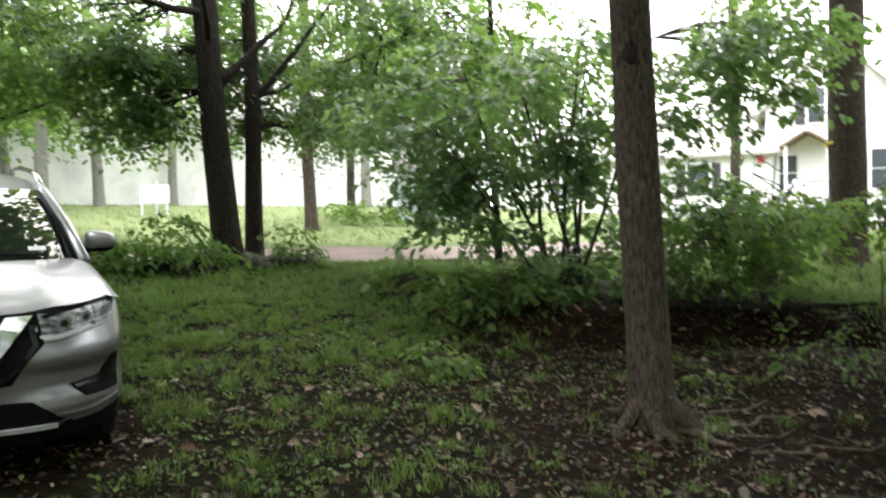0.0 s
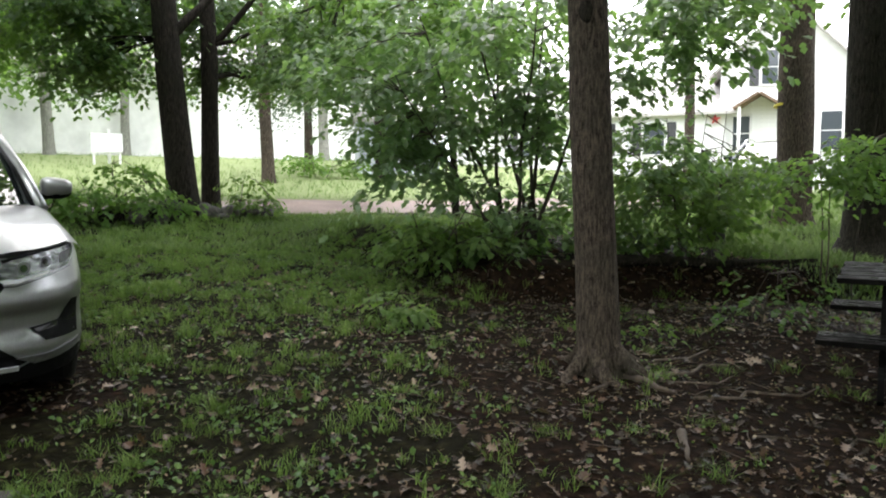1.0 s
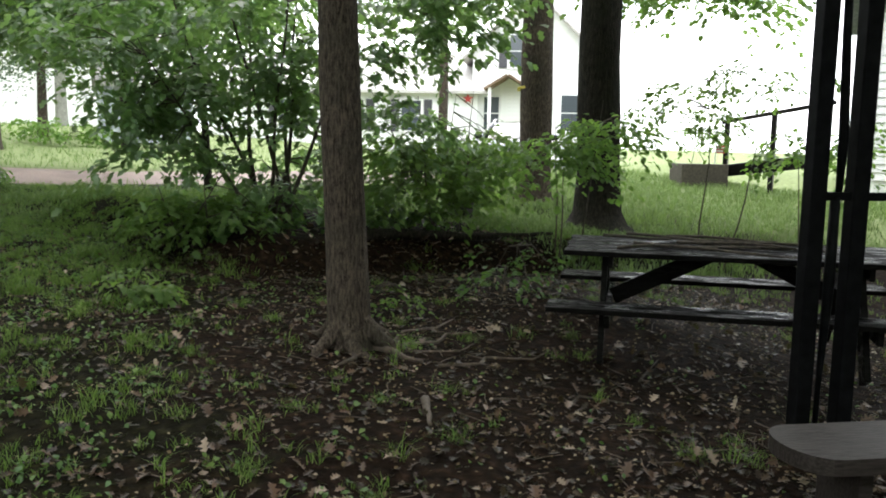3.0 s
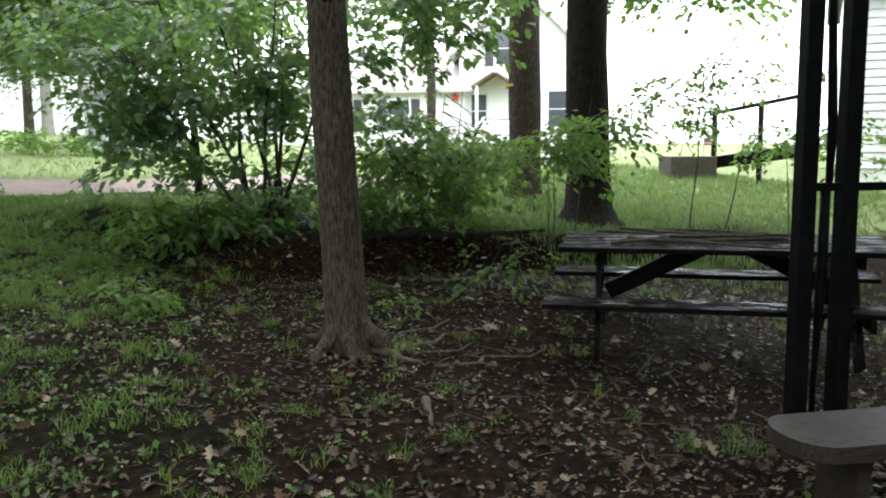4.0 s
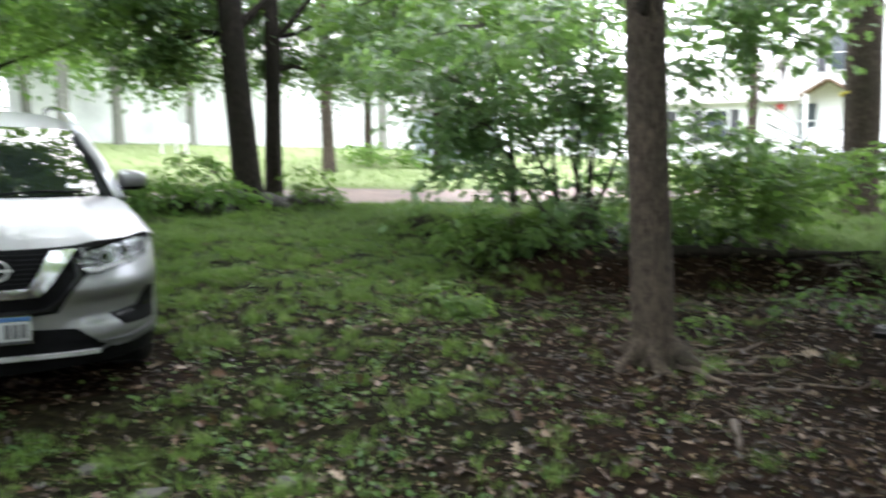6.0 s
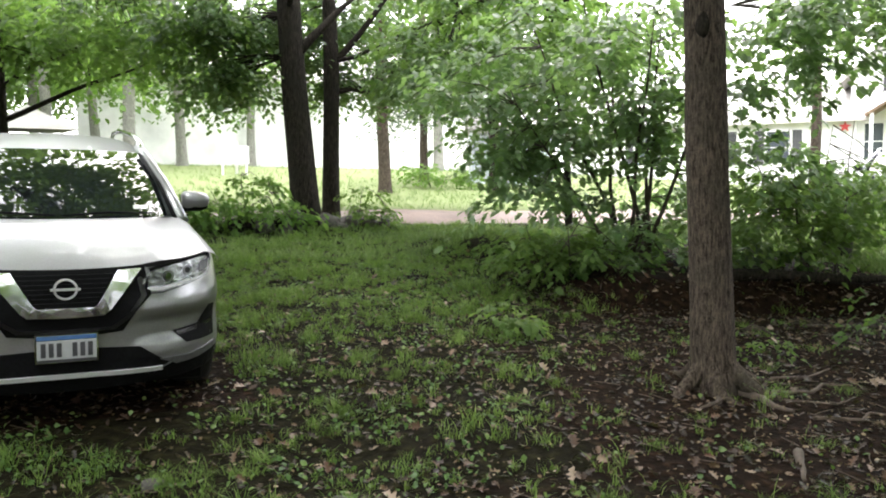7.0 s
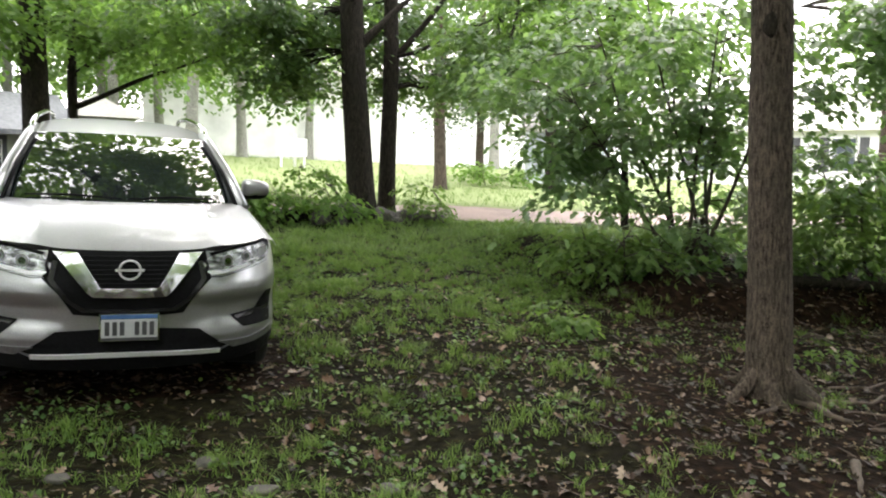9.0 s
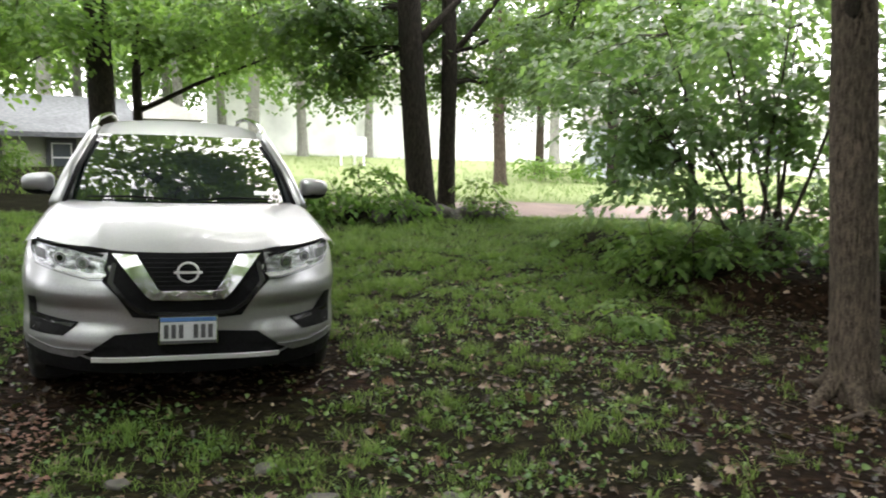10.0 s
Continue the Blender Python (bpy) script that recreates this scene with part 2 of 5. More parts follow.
# ---- ground: a hillside rising away from the camera ----
def ground_height(x, y):
    x, y = np.asarray(x, float), np.asarray(y, float)
    yc = np.where(y > 20, 20 + 8 * np.tanh((y - 20) / 8), np.where(y < -8, -8 + 6 * np.tanh((y + 8) / 6), y))
    xc = 40 * np.tanh(x / 40)
    z = 0.0822 * yc - 0.0175 * xc
    yb = 1.25 - 0.36 * (x - 5)
    bank = 0.30 * smoothstep(0, 0.55, y - yb) * smoothstep(4.5, 5.6, x) * (1 - smoothstep(4.5, 7.5, y))
    z = z + bank + 0.085 * np.clip(x - 10.5, 0, 9) * (1 - smoothstep(3.5, 7.5, y))
    z = z + 0.22 * np.exp(-((x - 6.6) ** 2 + (y + 1.3) ** 2) / 1.2)
    z = z - 0.13 * (1 - smoothstep(0.9, 2.6, np.abs(x))) * smoothstep(-2.5, -0.5, y) * (1 - smoothstep(5, 8, y))
    z = z + 0.16 * np.exp(-((x - 3.6) ** 2 / 2.2 + (y - 8.2) ** 2 / 0.7))
    z = z - 0.05 * smoothstep(8.3, 8.6, y) * (1 - smoothstep(10.5, 10.9, y)) * (1 - smoothstep(60, 80, np.abs(x)))
    z = z + 0.018 * np.sin(2.1 * x + 0.6 * np.sin(1.7 * y)) * np.sin(1.9 * y + 0.8) + 0.008 * np.sin(7.1 * x + 2 * y) * np.sin(6.3 * y - x)
    return z


def gz(x, y):
    return float(ground_height(x, y))


def axis_steps(lo, hi, fine_lo, fine_hi, step):
    mid = np.arange(fine_lo, fine_hi, step)
    up, down = [fine_hi], [fine_lo]
    d = step
    while up[-1] < hi:
        d *= 1.13
        up.append(up[-1] + d)
    d = step
    while down[-1] > lo:
        d *= 1.13
        down.append(down[-1] - d)
    return np.array(down[:0:-1] + list(mid) + up)


gx, gy = axis_steps(-450, 450, -3, 11, 0.09), axis_steps(-450, 450, -5, 9, 0.09)
GX, GY = np.meshgrid(gx, gy)
GZ = ground_height(GX, GY)
nx, ny = len(gx), len(gy)
idx = np.arange(nx * ny).reshape(ny, nx)
faces = np.stack([idx[:-1, :-1], idx[:-1, 1:], idx[1:, 1:], idx[1:, :-1]], -1).reshape(-1, 4)


def grassiness(x, y):
    """1 on the lawn, 0 on bare soil and leaf litter."""
    x, y = np.asarray(x, float), np.asarray(y, float)
    g = smoothstep(-4.5, 3.0, y - 0.9 * (x - 2.2) + 0.5 * np.sin(1.3 * x + y))
    g = np.maximum(g, smoothstep(2.6, 4.5, y))
    g = np.maximum(g, 0.95 * smoothstep(7.8, 9.2, x) * smoothstep(-1.5, 0.5, y + 0.25 * (x - 8)))
    g = g * (1 - 0.85 * np.exp(-(((x - 6.2) / 1.6) ** 2 + ((y - 1.2) / 1.0) ** 2)))
    g = g * (1 - 0.9 * np.exp(-((np.abs(x - 6.5) / 1.7) ** 4 + (np.abs(y - 2.0) / 1.5) ** 4)))
    g = g * (1 - 0.9 * (np.abs(x) < 1.15) * (y > 0.2) * (y < 5.0))
    return g


def strewn(m_name, verts, fcs, mat, attr=None):
    me = bpy.data.meshes.new(m_name)
    me.from_pydata(verts, [], fcs)
    me.materials.append(mat)
    me.update()
    return me


gm, n, l, b = material("forest_ground")
at_ = n.new("ShaderNodeAttribute")
at_.attribute_name = "grassy"
fine = noise_tex(n, l, 14, 10)
mid_ = noise_tex(n, l, 2.3, 6)
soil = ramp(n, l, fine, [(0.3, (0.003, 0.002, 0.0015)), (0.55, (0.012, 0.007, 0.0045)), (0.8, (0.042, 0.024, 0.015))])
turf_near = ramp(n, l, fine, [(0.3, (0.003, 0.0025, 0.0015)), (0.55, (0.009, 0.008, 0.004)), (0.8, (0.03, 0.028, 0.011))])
# Second turf is paler: daylight and haze beyond the lane put into colour.
turf_lit = ramp(n, l, fine, [(0.3, (0.14, 0.17, 0.08)), (0.6, (0.22, 0.26, 0.12)), (0.8, (0.28, 0.32, 0.16))])
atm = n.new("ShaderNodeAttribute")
atm.attribute_name = "turf_light"
turf = mixed(n, l, atm.outputs["Fac"], turf_near, turf_lit)
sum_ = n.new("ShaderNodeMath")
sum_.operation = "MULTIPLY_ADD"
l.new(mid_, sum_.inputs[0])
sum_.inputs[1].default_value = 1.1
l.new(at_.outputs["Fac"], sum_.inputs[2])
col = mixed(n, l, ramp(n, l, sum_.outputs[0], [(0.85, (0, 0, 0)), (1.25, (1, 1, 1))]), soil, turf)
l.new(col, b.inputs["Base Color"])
b.inputs["Roughness"].default_value, b.inputs["Specular IOR Level"].default_value = 0.8, 0.03
bumped(n, l, b, fine, 0.8, 0.03)
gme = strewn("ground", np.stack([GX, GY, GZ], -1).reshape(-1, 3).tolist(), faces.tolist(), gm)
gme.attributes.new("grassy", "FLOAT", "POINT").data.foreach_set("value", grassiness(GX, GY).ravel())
# Mask for the turf painted lighter, past the lane and to the right.
gme.attributes.new("turf_light", "FLOAT", "POINT").data.foreach_set("value", np.maximum(smoothstep(9, 12, GY) * smoothstep(-1, 4, GX), smoothstep(11, 14, GX)).ravel())
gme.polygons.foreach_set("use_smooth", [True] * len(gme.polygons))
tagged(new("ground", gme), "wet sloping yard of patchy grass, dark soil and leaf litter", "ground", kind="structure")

# the lane
rx = axis_steps(-0.6, 90, -0.5, 14, 0.5)
rv, rf = [], []
for i, x in enumerate(rx):
    for j in range(7):
        y = 8.42 + 2.28 * j / 6 + 0.08 * math.sin(0.9 * x + j // 6 * 2)
        rv.append((x, y, gz(x, y) + 0.012 + 0.03 * math.sin(math.pi * j / 6)))
    if i:
        for j in range(6):
            k = (i - 1) * 7 + j
            rf.append((k, k + 7, k + 8, k + 1))
tagged(new("lane", strewn("lane", rv, rf, PINKISH)), "wet reddish gravel lane crossing the grass", "road", kind="structure")


# ---- leaves ----
rng = np.random.default_rng(7)


def leaf_mesh(name, centres, size, mat, droop=0.35, width=0.55, spread=0.6, lobes=False, turn=None):
    """Many small folded leaves, each with its own tilt and turn."""
    c = np.asarray(centres, float)
    N = len(c)
    s = size * rng.uniform(0.6, 1.25, N)
    yaw = rng.uniform(0, 2 * np.pi, N)
    pitch = -droop + spread * rng.normal(0, 1, N) * 0.6
    rollv = rng.normal(0, 0.5 * spread + 0.1, N)
    if turn is not None:
        yaw, pitch = turn[:, 0] + rng.normal(0, 0.25, N), turn[:, 1] + rng.normal(0, 0.3 * spread, N)
    d = np.stack([np.cos(yaw) * np.cos(pitch), np.sin(yaw) * np.cos(pitch), np.sin(pitch)], -1)
    side = np.stack([-np.sin(yaw), np.cos(yaw), np.zeros(N)], -1)
    up = np.cross(d, side)
    side, up = side * np.cos(rollv)[:, None] + up * np.sin(rollv)[:, None], up * np.cos(rollv)[:, None] - side * np.sin(rollv)[:, None]
    if lobes == "oak":
        half = [(0.10, 0.06), (0.24, 0.40), (0.34, 0.14), (0.50, 0.52), (0.60, 0.18), (0.78, 0.34), (0.84, 0.10)]
        prof = [(0, 0, 0)] + [(a, w, 0.3 * w) for a, w in half] + [(1, 0, -0.1)] + [(a, -w, 0.3 * w) for a, w in half[::-1]]
    elif lobes:
        prof = [(0, 0, 0), (0.28, 0.5, 0.1), (0.5, 0.3, 0.05), (0.68, 0.52, 0.06), (1, 0, -0.12), (0.68, -0.52, 0.06), (0.5, -0.3, 0.05), (0.28, -0.5, 0.1)]
    else:
        prof = [(0, 0, 0), (0.35, 0.5, 0.1), (0.7, 0.36, 0.06), (1, 0, -0.1), (0.7, -0.36, 0.06), (0.35, -0.5, 0.1)]
    k = len(prof)
    v = np.zeros((N, k, 3))
    for i, (a, w, h) in enumerate(prof):
        v[:, i] = c + s[:, None] * (a * d + w * 2 * width * side * 0.9 + h * up)
    f = np.arange(N * k).reshape(N, k)
    return strewn(name, v.reshape(-1, 3).tolist(), f.tolist(), mat)


def clumps(blobs, per, leaf_r=0.45, flat=0.35):
    """Leaves ranked along drooping shoots that fan out in sprays, which fill ellipsoids (x, y, z, rx, ry, rz, sprays).
    Returns leaf places, their yaw and pitch, and the spray middles."""
    out, turns, mids = [], [], []
    ranks = 12
    for x, y, z, a, bb, cc, cnt in blobs:
        p = rng.normal(0, 1, (cnt, 3))
        p /= np.linalg.norm(p, axis=1)[:, None]
        p *= rng.uniform(0.15, 1, (cnt, 1)) ** 0.45
        q = p * (a, bb, cc) + (x, y, z)
        mids.append(q)
        shoots = max(1, per // ranks)
        fan = np.arctan2(p[:, 1], p[:, 0])[:, None] + rng.normal(0, 1.0, (cnt, shoots))
        ln = leaf_r * rng.uniform(0.8, 1.9, (cnt, shoots))
        rise = rng.normal(0.05, 0.28, (cnt, shoots))
        t = (np.arange(ranks) + 0.6) / ranks
        fan, ln, rise = fan[:, :, None], ln[:, :, None], rise[:, :, None]
        run = ln * t * (1 - 0.15 * t)
        side = np.where(np.arange(ranks) % 2, 1.0, -1.0)
        jit = rng.normal(0, 0.10 * leaf_r, (cnt, shoots, ranks, 3))
        pos = np.stack([run * np.cos(fan) - side * 0.06 * leaf_r * np.sin(fan), run * np.sin(fan) + side * 0.06 * leaf_r * np.cos(fan), run * rise - flat * 1.6 * ln * t * t], -1) + jit
        out.append((q[:, None, None, :] + pos).reshape(-1, 3))
        yaw = fan + side * rng.uniform(0.4, 1.2, (cnt, shoots, ranks))
        turns.append(np.stack([yaw, np.broadcast_to(-0.10 - 0.55 * t, yaw.shape)], -1).reshape(-1, 2))
    return np.concatenate(out), np.concatenate(turns), np.concatenate(mids)


def twigs_to(bm, mids, roots, every=2, r=0.012):
    for m in mids[::every]:
        d = np.linalg.norm(roots - m, axis=1)
        a = roots[int(np.argmin(d))]
        if np.linalg.norm(a - m) > 0.1:
            mid = 0.5 * (a + m) + (0, 0, 0.08)
            tube(bm, [a, mid, m], [r, 0.7 * r, 0.3 * r], 4, cap=False)


def bent(p0, p1, n_=8, amp=0.08, seed=0):
    p0, p1 = np.array(p0, float), np.array(p1, float)
    L = np.linalg.norm(p1 - p0)
    pts = []
    for i in range(n_):
        t = i / (n_ - 1)
        off = noise.noise_vector(Vector((t * 2.3 + seed * 7.1, seed * 3.3, 0.5)))
        pts.append(p0 + (p1 - p0) * t + np.array(off) * amp * L * 0.5 * math.sin(math.pi * min(t * 1.2, 1)))
    return pts


def tree(label, base, top, r0, r1, limbs, blobs, per, leaf, leaf_mat, bark, flare=1.5, category="tree", leaf_r=0.45, seed=1, name="tree", lobes=True, group="", sides=18, twig_r=0.012, amp=0.03):
    """base, top: trunk ends; limbs: (height share, end point, radius)."""
    th = thing(name, label, category, Matrix.Translation(base), group)
    B = np.array(base, float)
    pts = bent(base, top, 14, amp, seed)
    pts = [p - B for p in pts]
    bm = bmesh.new()
    H = pts[-1][2]
    lead = [np.array((0, 0, -0.25)), np.array((0, 0, -0.02)), np.array((pts[1] * 0.12)), np.array(pts[1] * 0.35)]
    rad = [r0 * flare * 1.1, r0 * flare, r0 * (1 + 0.45 * (flare - 1)), r0 * (1 + 0.15 * (flare - 1))]
    allp = lead + pts[1:]
    rr = rad + [r0 + (r1 - r0) * (i / (len(pts) - 1)) for i in range(1, len(pts))]
    tube(bm, allp, rr, sides, 0.12)
    part("trunk", bm, bark, th, smooth=True)
    roots = [np.array(p) for p in pts[4:]]
    for i, (share, end, r) in enumerate(limbs):
        f = share * (len(pts) - 1)
        k = int(f)
        s = pts[k] + (pts[min(k + 1, len(pts) - 1)] - pts[k]) * (f - k)
        lp = bent(s, np.array(end, float) - B, 8, 0.12, seed + i + 3)
        bm = bmesh.new()
        tube(bm, lp, [r * (1 - 0.75 * j / 7) for j in range(8)], 7)
        part("limb", bm, bark, th, smooth=True)
        roots += lp[2:]
    bm = bmesh.new()
    if blobs:
        cs, turns, mids = clumps([(x - B[0], y - B[1], z - B[2], a, bb, c, k) for x, y, z, a, bb, c, k in blobs], per, leaf_r)
        twigs_to(bm, mids, np.array(roots), 2, twig_r)
    if len(bm.verts):
        part("twig_growth", bm, bark, th, smooth=True)["kind"] = "stuff"
    else:
        bm.free()
    if blobs:
        cr = new("crown", leaf_mesh("crown", cs, leaf, leaf_mat, width=0.4, lobes=lobes, turn=turns))
        cr.parent = th
        cr["kind"] = "stuff"
    return th


# ---- trees ----
def on(x, y, dz=0.0):
    return (x, y, gz(x, y) + dz)


near_tree = tree("slim brown-barked maple trunk rising from exposed roots", on(4.2, -0.82), (3.97, -0.54, 8.0), 0.150, 0.115,
                 [(0.62, (5.6, 1.6, 5.9), 0.05), (0.66, (2.6, 1.5, 6.2), 0.05)], [(4.6, 0.6, 5.8, 2.0, 1.4, 0.7, 24), (2.6, 1.5, 5.8, 1.8, 1.6, 0.8, 40)], 45, 0.11, LEAF, BARK, 1.3, seed=2, amp=0.012)
near_tree.name = "maple_tree"
for k, (az, reach, rr0) in enumerate(((-1.25, 0.52, 0.062), (-0.35, 0.60, 0.058), (0.7, 0.42, 0.05), (2.0, 0.40, 0.05), (3.4, 0.40, 0.055), (4.2, 0.34, 0.06))):
    bm = bmesh.new()
    line = []
    for q in range(8):
        f = q / 7
        d_ = 0.09 + reach * f
        a_ = az + 0.35 * math.sin(2.5 * f + k)
        x_, y_ = 4.2 + d_ * math.cos(a_), -0.82 + d_ * math.sin(a_)
        line.append((x_ - 4.2, y_ + 0.82, gz(x_, y_) - gz(4.2, -0.82) + 0.21 * (1 - f) ** 3.0 - 0.012 - 0.02 * f))
    tube(bm, line, [rr0 * (1.25 - 0.85 * q / 7) for q in range(8)], 9, 0.15)
    part("buttress_root", bm, BARK, near_tree, smooth=True)
bm = bmesh.new()
bmesh.ops.create_icosphere(bm, subdivisions=3, radius=1)
for v in bm.verts:
    v.co = Vector((0.030 * v.co.x, 0.045 * v.co.y, 0.085 * v.co.z)) * (1 + 0.25 * noise.noise(v.co * 2))
bmesh.ops.transform(bm, matrix=Matrix.Translation((-0.075 - 0.095, 0.10 - 0.10, 2.55)) @ Matrix.Rotation(radians(44), 4, "Z"), verts=bm.verts)
part("knot", bm, BARK_DARK, near_tree, "dark healed branch knot", smooth=True)
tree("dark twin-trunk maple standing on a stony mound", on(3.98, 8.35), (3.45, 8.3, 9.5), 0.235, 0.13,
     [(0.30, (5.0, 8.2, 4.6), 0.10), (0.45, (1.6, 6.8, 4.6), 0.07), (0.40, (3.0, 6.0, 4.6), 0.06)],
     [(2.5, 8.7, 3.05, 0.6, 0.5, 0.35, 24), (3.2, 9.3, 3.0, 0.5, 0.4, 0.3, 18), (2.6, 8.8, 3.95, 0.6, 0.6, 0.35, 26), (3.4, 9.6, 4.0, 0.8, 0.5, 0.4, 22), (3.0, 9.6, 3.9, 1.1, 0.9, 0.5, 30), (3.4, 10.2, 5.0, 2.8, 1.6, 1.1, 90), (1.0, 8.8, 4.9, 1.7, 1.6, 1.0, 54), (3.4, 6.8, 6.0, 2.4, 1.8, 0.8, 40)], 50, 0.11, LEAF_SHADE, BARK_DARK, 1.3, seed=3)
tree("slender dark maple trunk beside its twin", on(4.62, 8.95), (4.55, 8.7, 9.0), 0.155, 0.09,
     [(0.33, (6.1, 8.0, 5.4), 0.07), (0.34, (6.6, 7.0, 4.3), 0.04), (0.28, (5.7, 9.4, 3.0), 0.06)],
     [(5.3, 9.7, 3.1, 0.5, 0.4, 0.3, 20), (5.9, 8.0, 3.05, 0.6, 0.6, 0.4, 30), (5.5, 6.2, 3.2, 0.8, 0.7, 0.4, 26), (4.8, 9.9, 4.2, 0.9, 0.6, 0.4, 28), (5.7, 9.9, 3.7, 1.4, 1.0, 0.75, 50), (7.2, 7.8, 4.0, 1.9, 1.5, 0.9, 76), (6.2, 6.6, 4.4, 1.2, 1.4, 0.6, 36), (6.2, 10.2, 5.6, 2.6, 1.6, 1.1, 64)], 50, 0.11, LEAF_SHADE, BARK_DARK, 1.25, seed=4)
tree("grey roadside tree with a straight bare trunk", on(8.05, 14.8), (8.05, 14.9, 11), 0.16, 0.10, [(0.5, (9.5, 14, 8), 0.06)], [(7.6, 14.5, 6.2, 2.6, 2.4, 1.8, 80)], 40, 0.16, LEAF_BRIGHT, BARK, 1.3, seed=5)
tree("tall tree with a strip of yellow tape round its trunk", on(11.9, 2.75), (11.95, 2.9, 11), 0.275, 0.2, [(0.42, (10.6, 3.2, 6.2), 0.08), (0.5, (13.4, 1.4, 6.6), 0.08)],
     [(10.3, 2.4, 3.7, 0.8, 0.6, 0.3, 12), (11.2, 3.4, 5.4, 2.2, 1.6, 0.9, 50), (13.4, 1.6, 5.6, 2.2, 1.6, 0.9, 60)], 40, 0.13, LEAF, BARK, 1.4, seed=6)
tree("stout dark tree with a wide root flare", on(10.5, 0.72), (10.55, 0.8, 11), 0.30, 0.24, [(0.45, (11.8, -0.9, 5.0), 0.07), (0.5, (9.2, 2.4, 6.2), 0.08)],
     [(11.6, -0.3, 3.7, 1.5, 1.2, 0.45, 44), (9.4, 2.0, 5.2, 1.8, 1.4, 0.8, 40)], 40, 0.12, LEAF_BRIGHT, BARK_DARK, 2.1, seed=7)
tree("thin bare tree in front of the white house", on(17.1, 9.2), (17.1, 9.2, 8.5), 0.13, 0.09, [], [(16.8, 9.0, 5.4, 1.2, 1.2, 1.4, 30)], 40, 0.15, LEAF, BARK, 1.2, seed=8)
tree("dark tree behind the parked car", on(-1.15, 11.2), (-1.35, 11.4, 10), 0.235, 0.16, [(0.5, (1.0, 10.6, 5.5), 0.07), (0.4, (-2.8, 10.5, 5.0), 0.06)],
     [(-2.2, 10.4, 3.7, 1.0, 0.8, 0.5, 26), (-1.9, 13.4, 4.3, 1.4, 0.8, 0.6, 28), (0.3, 10.9, 3.8, 1.2, 0.9, 0.5, 30), (1.6, 9.9, 3.8, 0.9, 0.8, 0.45, 22), (-2.4, 11.0, 4.6, 2.0, 1.6, 0.8, 60), (0.9, 11.5, 4.5, 1.8, 1.6, 0.8, 70), (-3.6, 12.5, 3.9, 1.6, 1.4, 1.0, 50)], 45, 0.13, LEAF_BRIGHT, BARK_DARK, 1.3, seed=9)
tree("small understory tree with reaching bare branches", on(-0.55, 12.2), (-0.6, 12.3, 6), 0.11, 0.05, [(0.30, (1.9, 11.6, 3.6), 0.06), (0.42, (1.6, 11.0, 4.3), 0.05)],
     [(1.4, 12.0, 4.0, 1.5, 1.3, 0.8, 60)], 45, 0.12, LEAF_BRIGHT, BARK_DARK, 1.2, seed=10)
# Far trees take the mist-paled bark and leaf colours.
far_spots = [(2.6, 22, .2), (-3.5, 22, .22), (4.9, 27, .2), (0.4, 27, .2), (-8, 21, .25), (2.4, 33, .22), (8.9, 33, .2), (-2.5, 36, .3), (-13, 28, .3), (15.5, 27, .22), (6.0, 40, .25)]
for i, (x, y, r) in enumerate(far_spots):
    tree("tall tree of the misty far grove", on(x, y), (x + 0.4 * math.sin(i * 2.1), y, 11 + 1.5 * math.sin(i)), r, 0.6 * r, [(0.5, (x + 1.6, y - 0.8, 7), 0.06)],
         [(x, y - 0.5, 6.2 + 0.6 * math.sin(3 * i), 2.8, 2.6, 1.9, 55), (x + 1.2, y, 9, 2.6, 2.4, 1.8, 30)], 34, 0.24, LEAF_HAZED, BARK_HAZED, 1.3, seed=20 + i, leaf_r=0.9, group="far grove", sides=10, lobes=False)
pine = tree("blue-grey spruce beyond the lane", on(11.0, 18.8), (11.0, 18.8, 9), 0.14, 0.05, [], [(11.0, 18.6, 3.9, 1.7, 1.6, 0.8, 60), (11.0, 18.7, 5.8, 1.4, 1.3, 1.4, 50)], 60, 0.10, LEAF_GREY, BARK, 1.2, seed=40, lobes=False, leaf_r=0.7)
tree("tree trunk beside the grey shed", on(12.0, 16.0), (12.0, 16.1, 9), 0.17, 0.12, [], [(12.5, 15.5, 6, 2.4, 2.2, 1.5, 50)], 40, 0.16, LEAF, BARK_DARK, 1.3, seed=41)


def shrub(label, base, stems, blobs, per, leaf, mat, r=0.03, seed=1, leaf_r=0.4, lobes=True, name="shrub", category="bush", group=""):
    th = thing(name, label, category, Matrix.Translation(base), group)
    B = np.array(base, float)
    roots = []
    for i, e in enumerate(stems):
        s0 = np.array((0.18 * math.sin(i * 2.4), 0.18 * math.cos(i * 2.4), -0.1))
        lp = bent(s0, np.array(e, float) - B, 9, 0.10, seed + i)
        bm = bmesh.new()
        tube(bm, lp, [r * (1 - 0.8 * j / 8) for j in range(9)], 7)
        part("stem", bm, TWIG, th, smooth=True)
        roots += lp[2:]
    bm = bmesh.new()
    cs, turns, mids = clumps([(x - B[0], y - B[1], z - B[2], a, bb, c, k) for x, y, z, a, bb, c, k in blobs], per, leaf_r)
    twigs_to(bm, mids, np.array(roots), 2, 0.008)
    part("twig_growth", bm, TWIG, th, smooth=True)["kind"] = "stuff"
    cr = new("foliage", leaf_mesh("foliage", cs, leaf, mat, droop=0.5, width=0.34, spread=0.7, lobes=lobes, turn=turns))
    cr.parent = th
    cr["kind"] = "stuff"
    return th


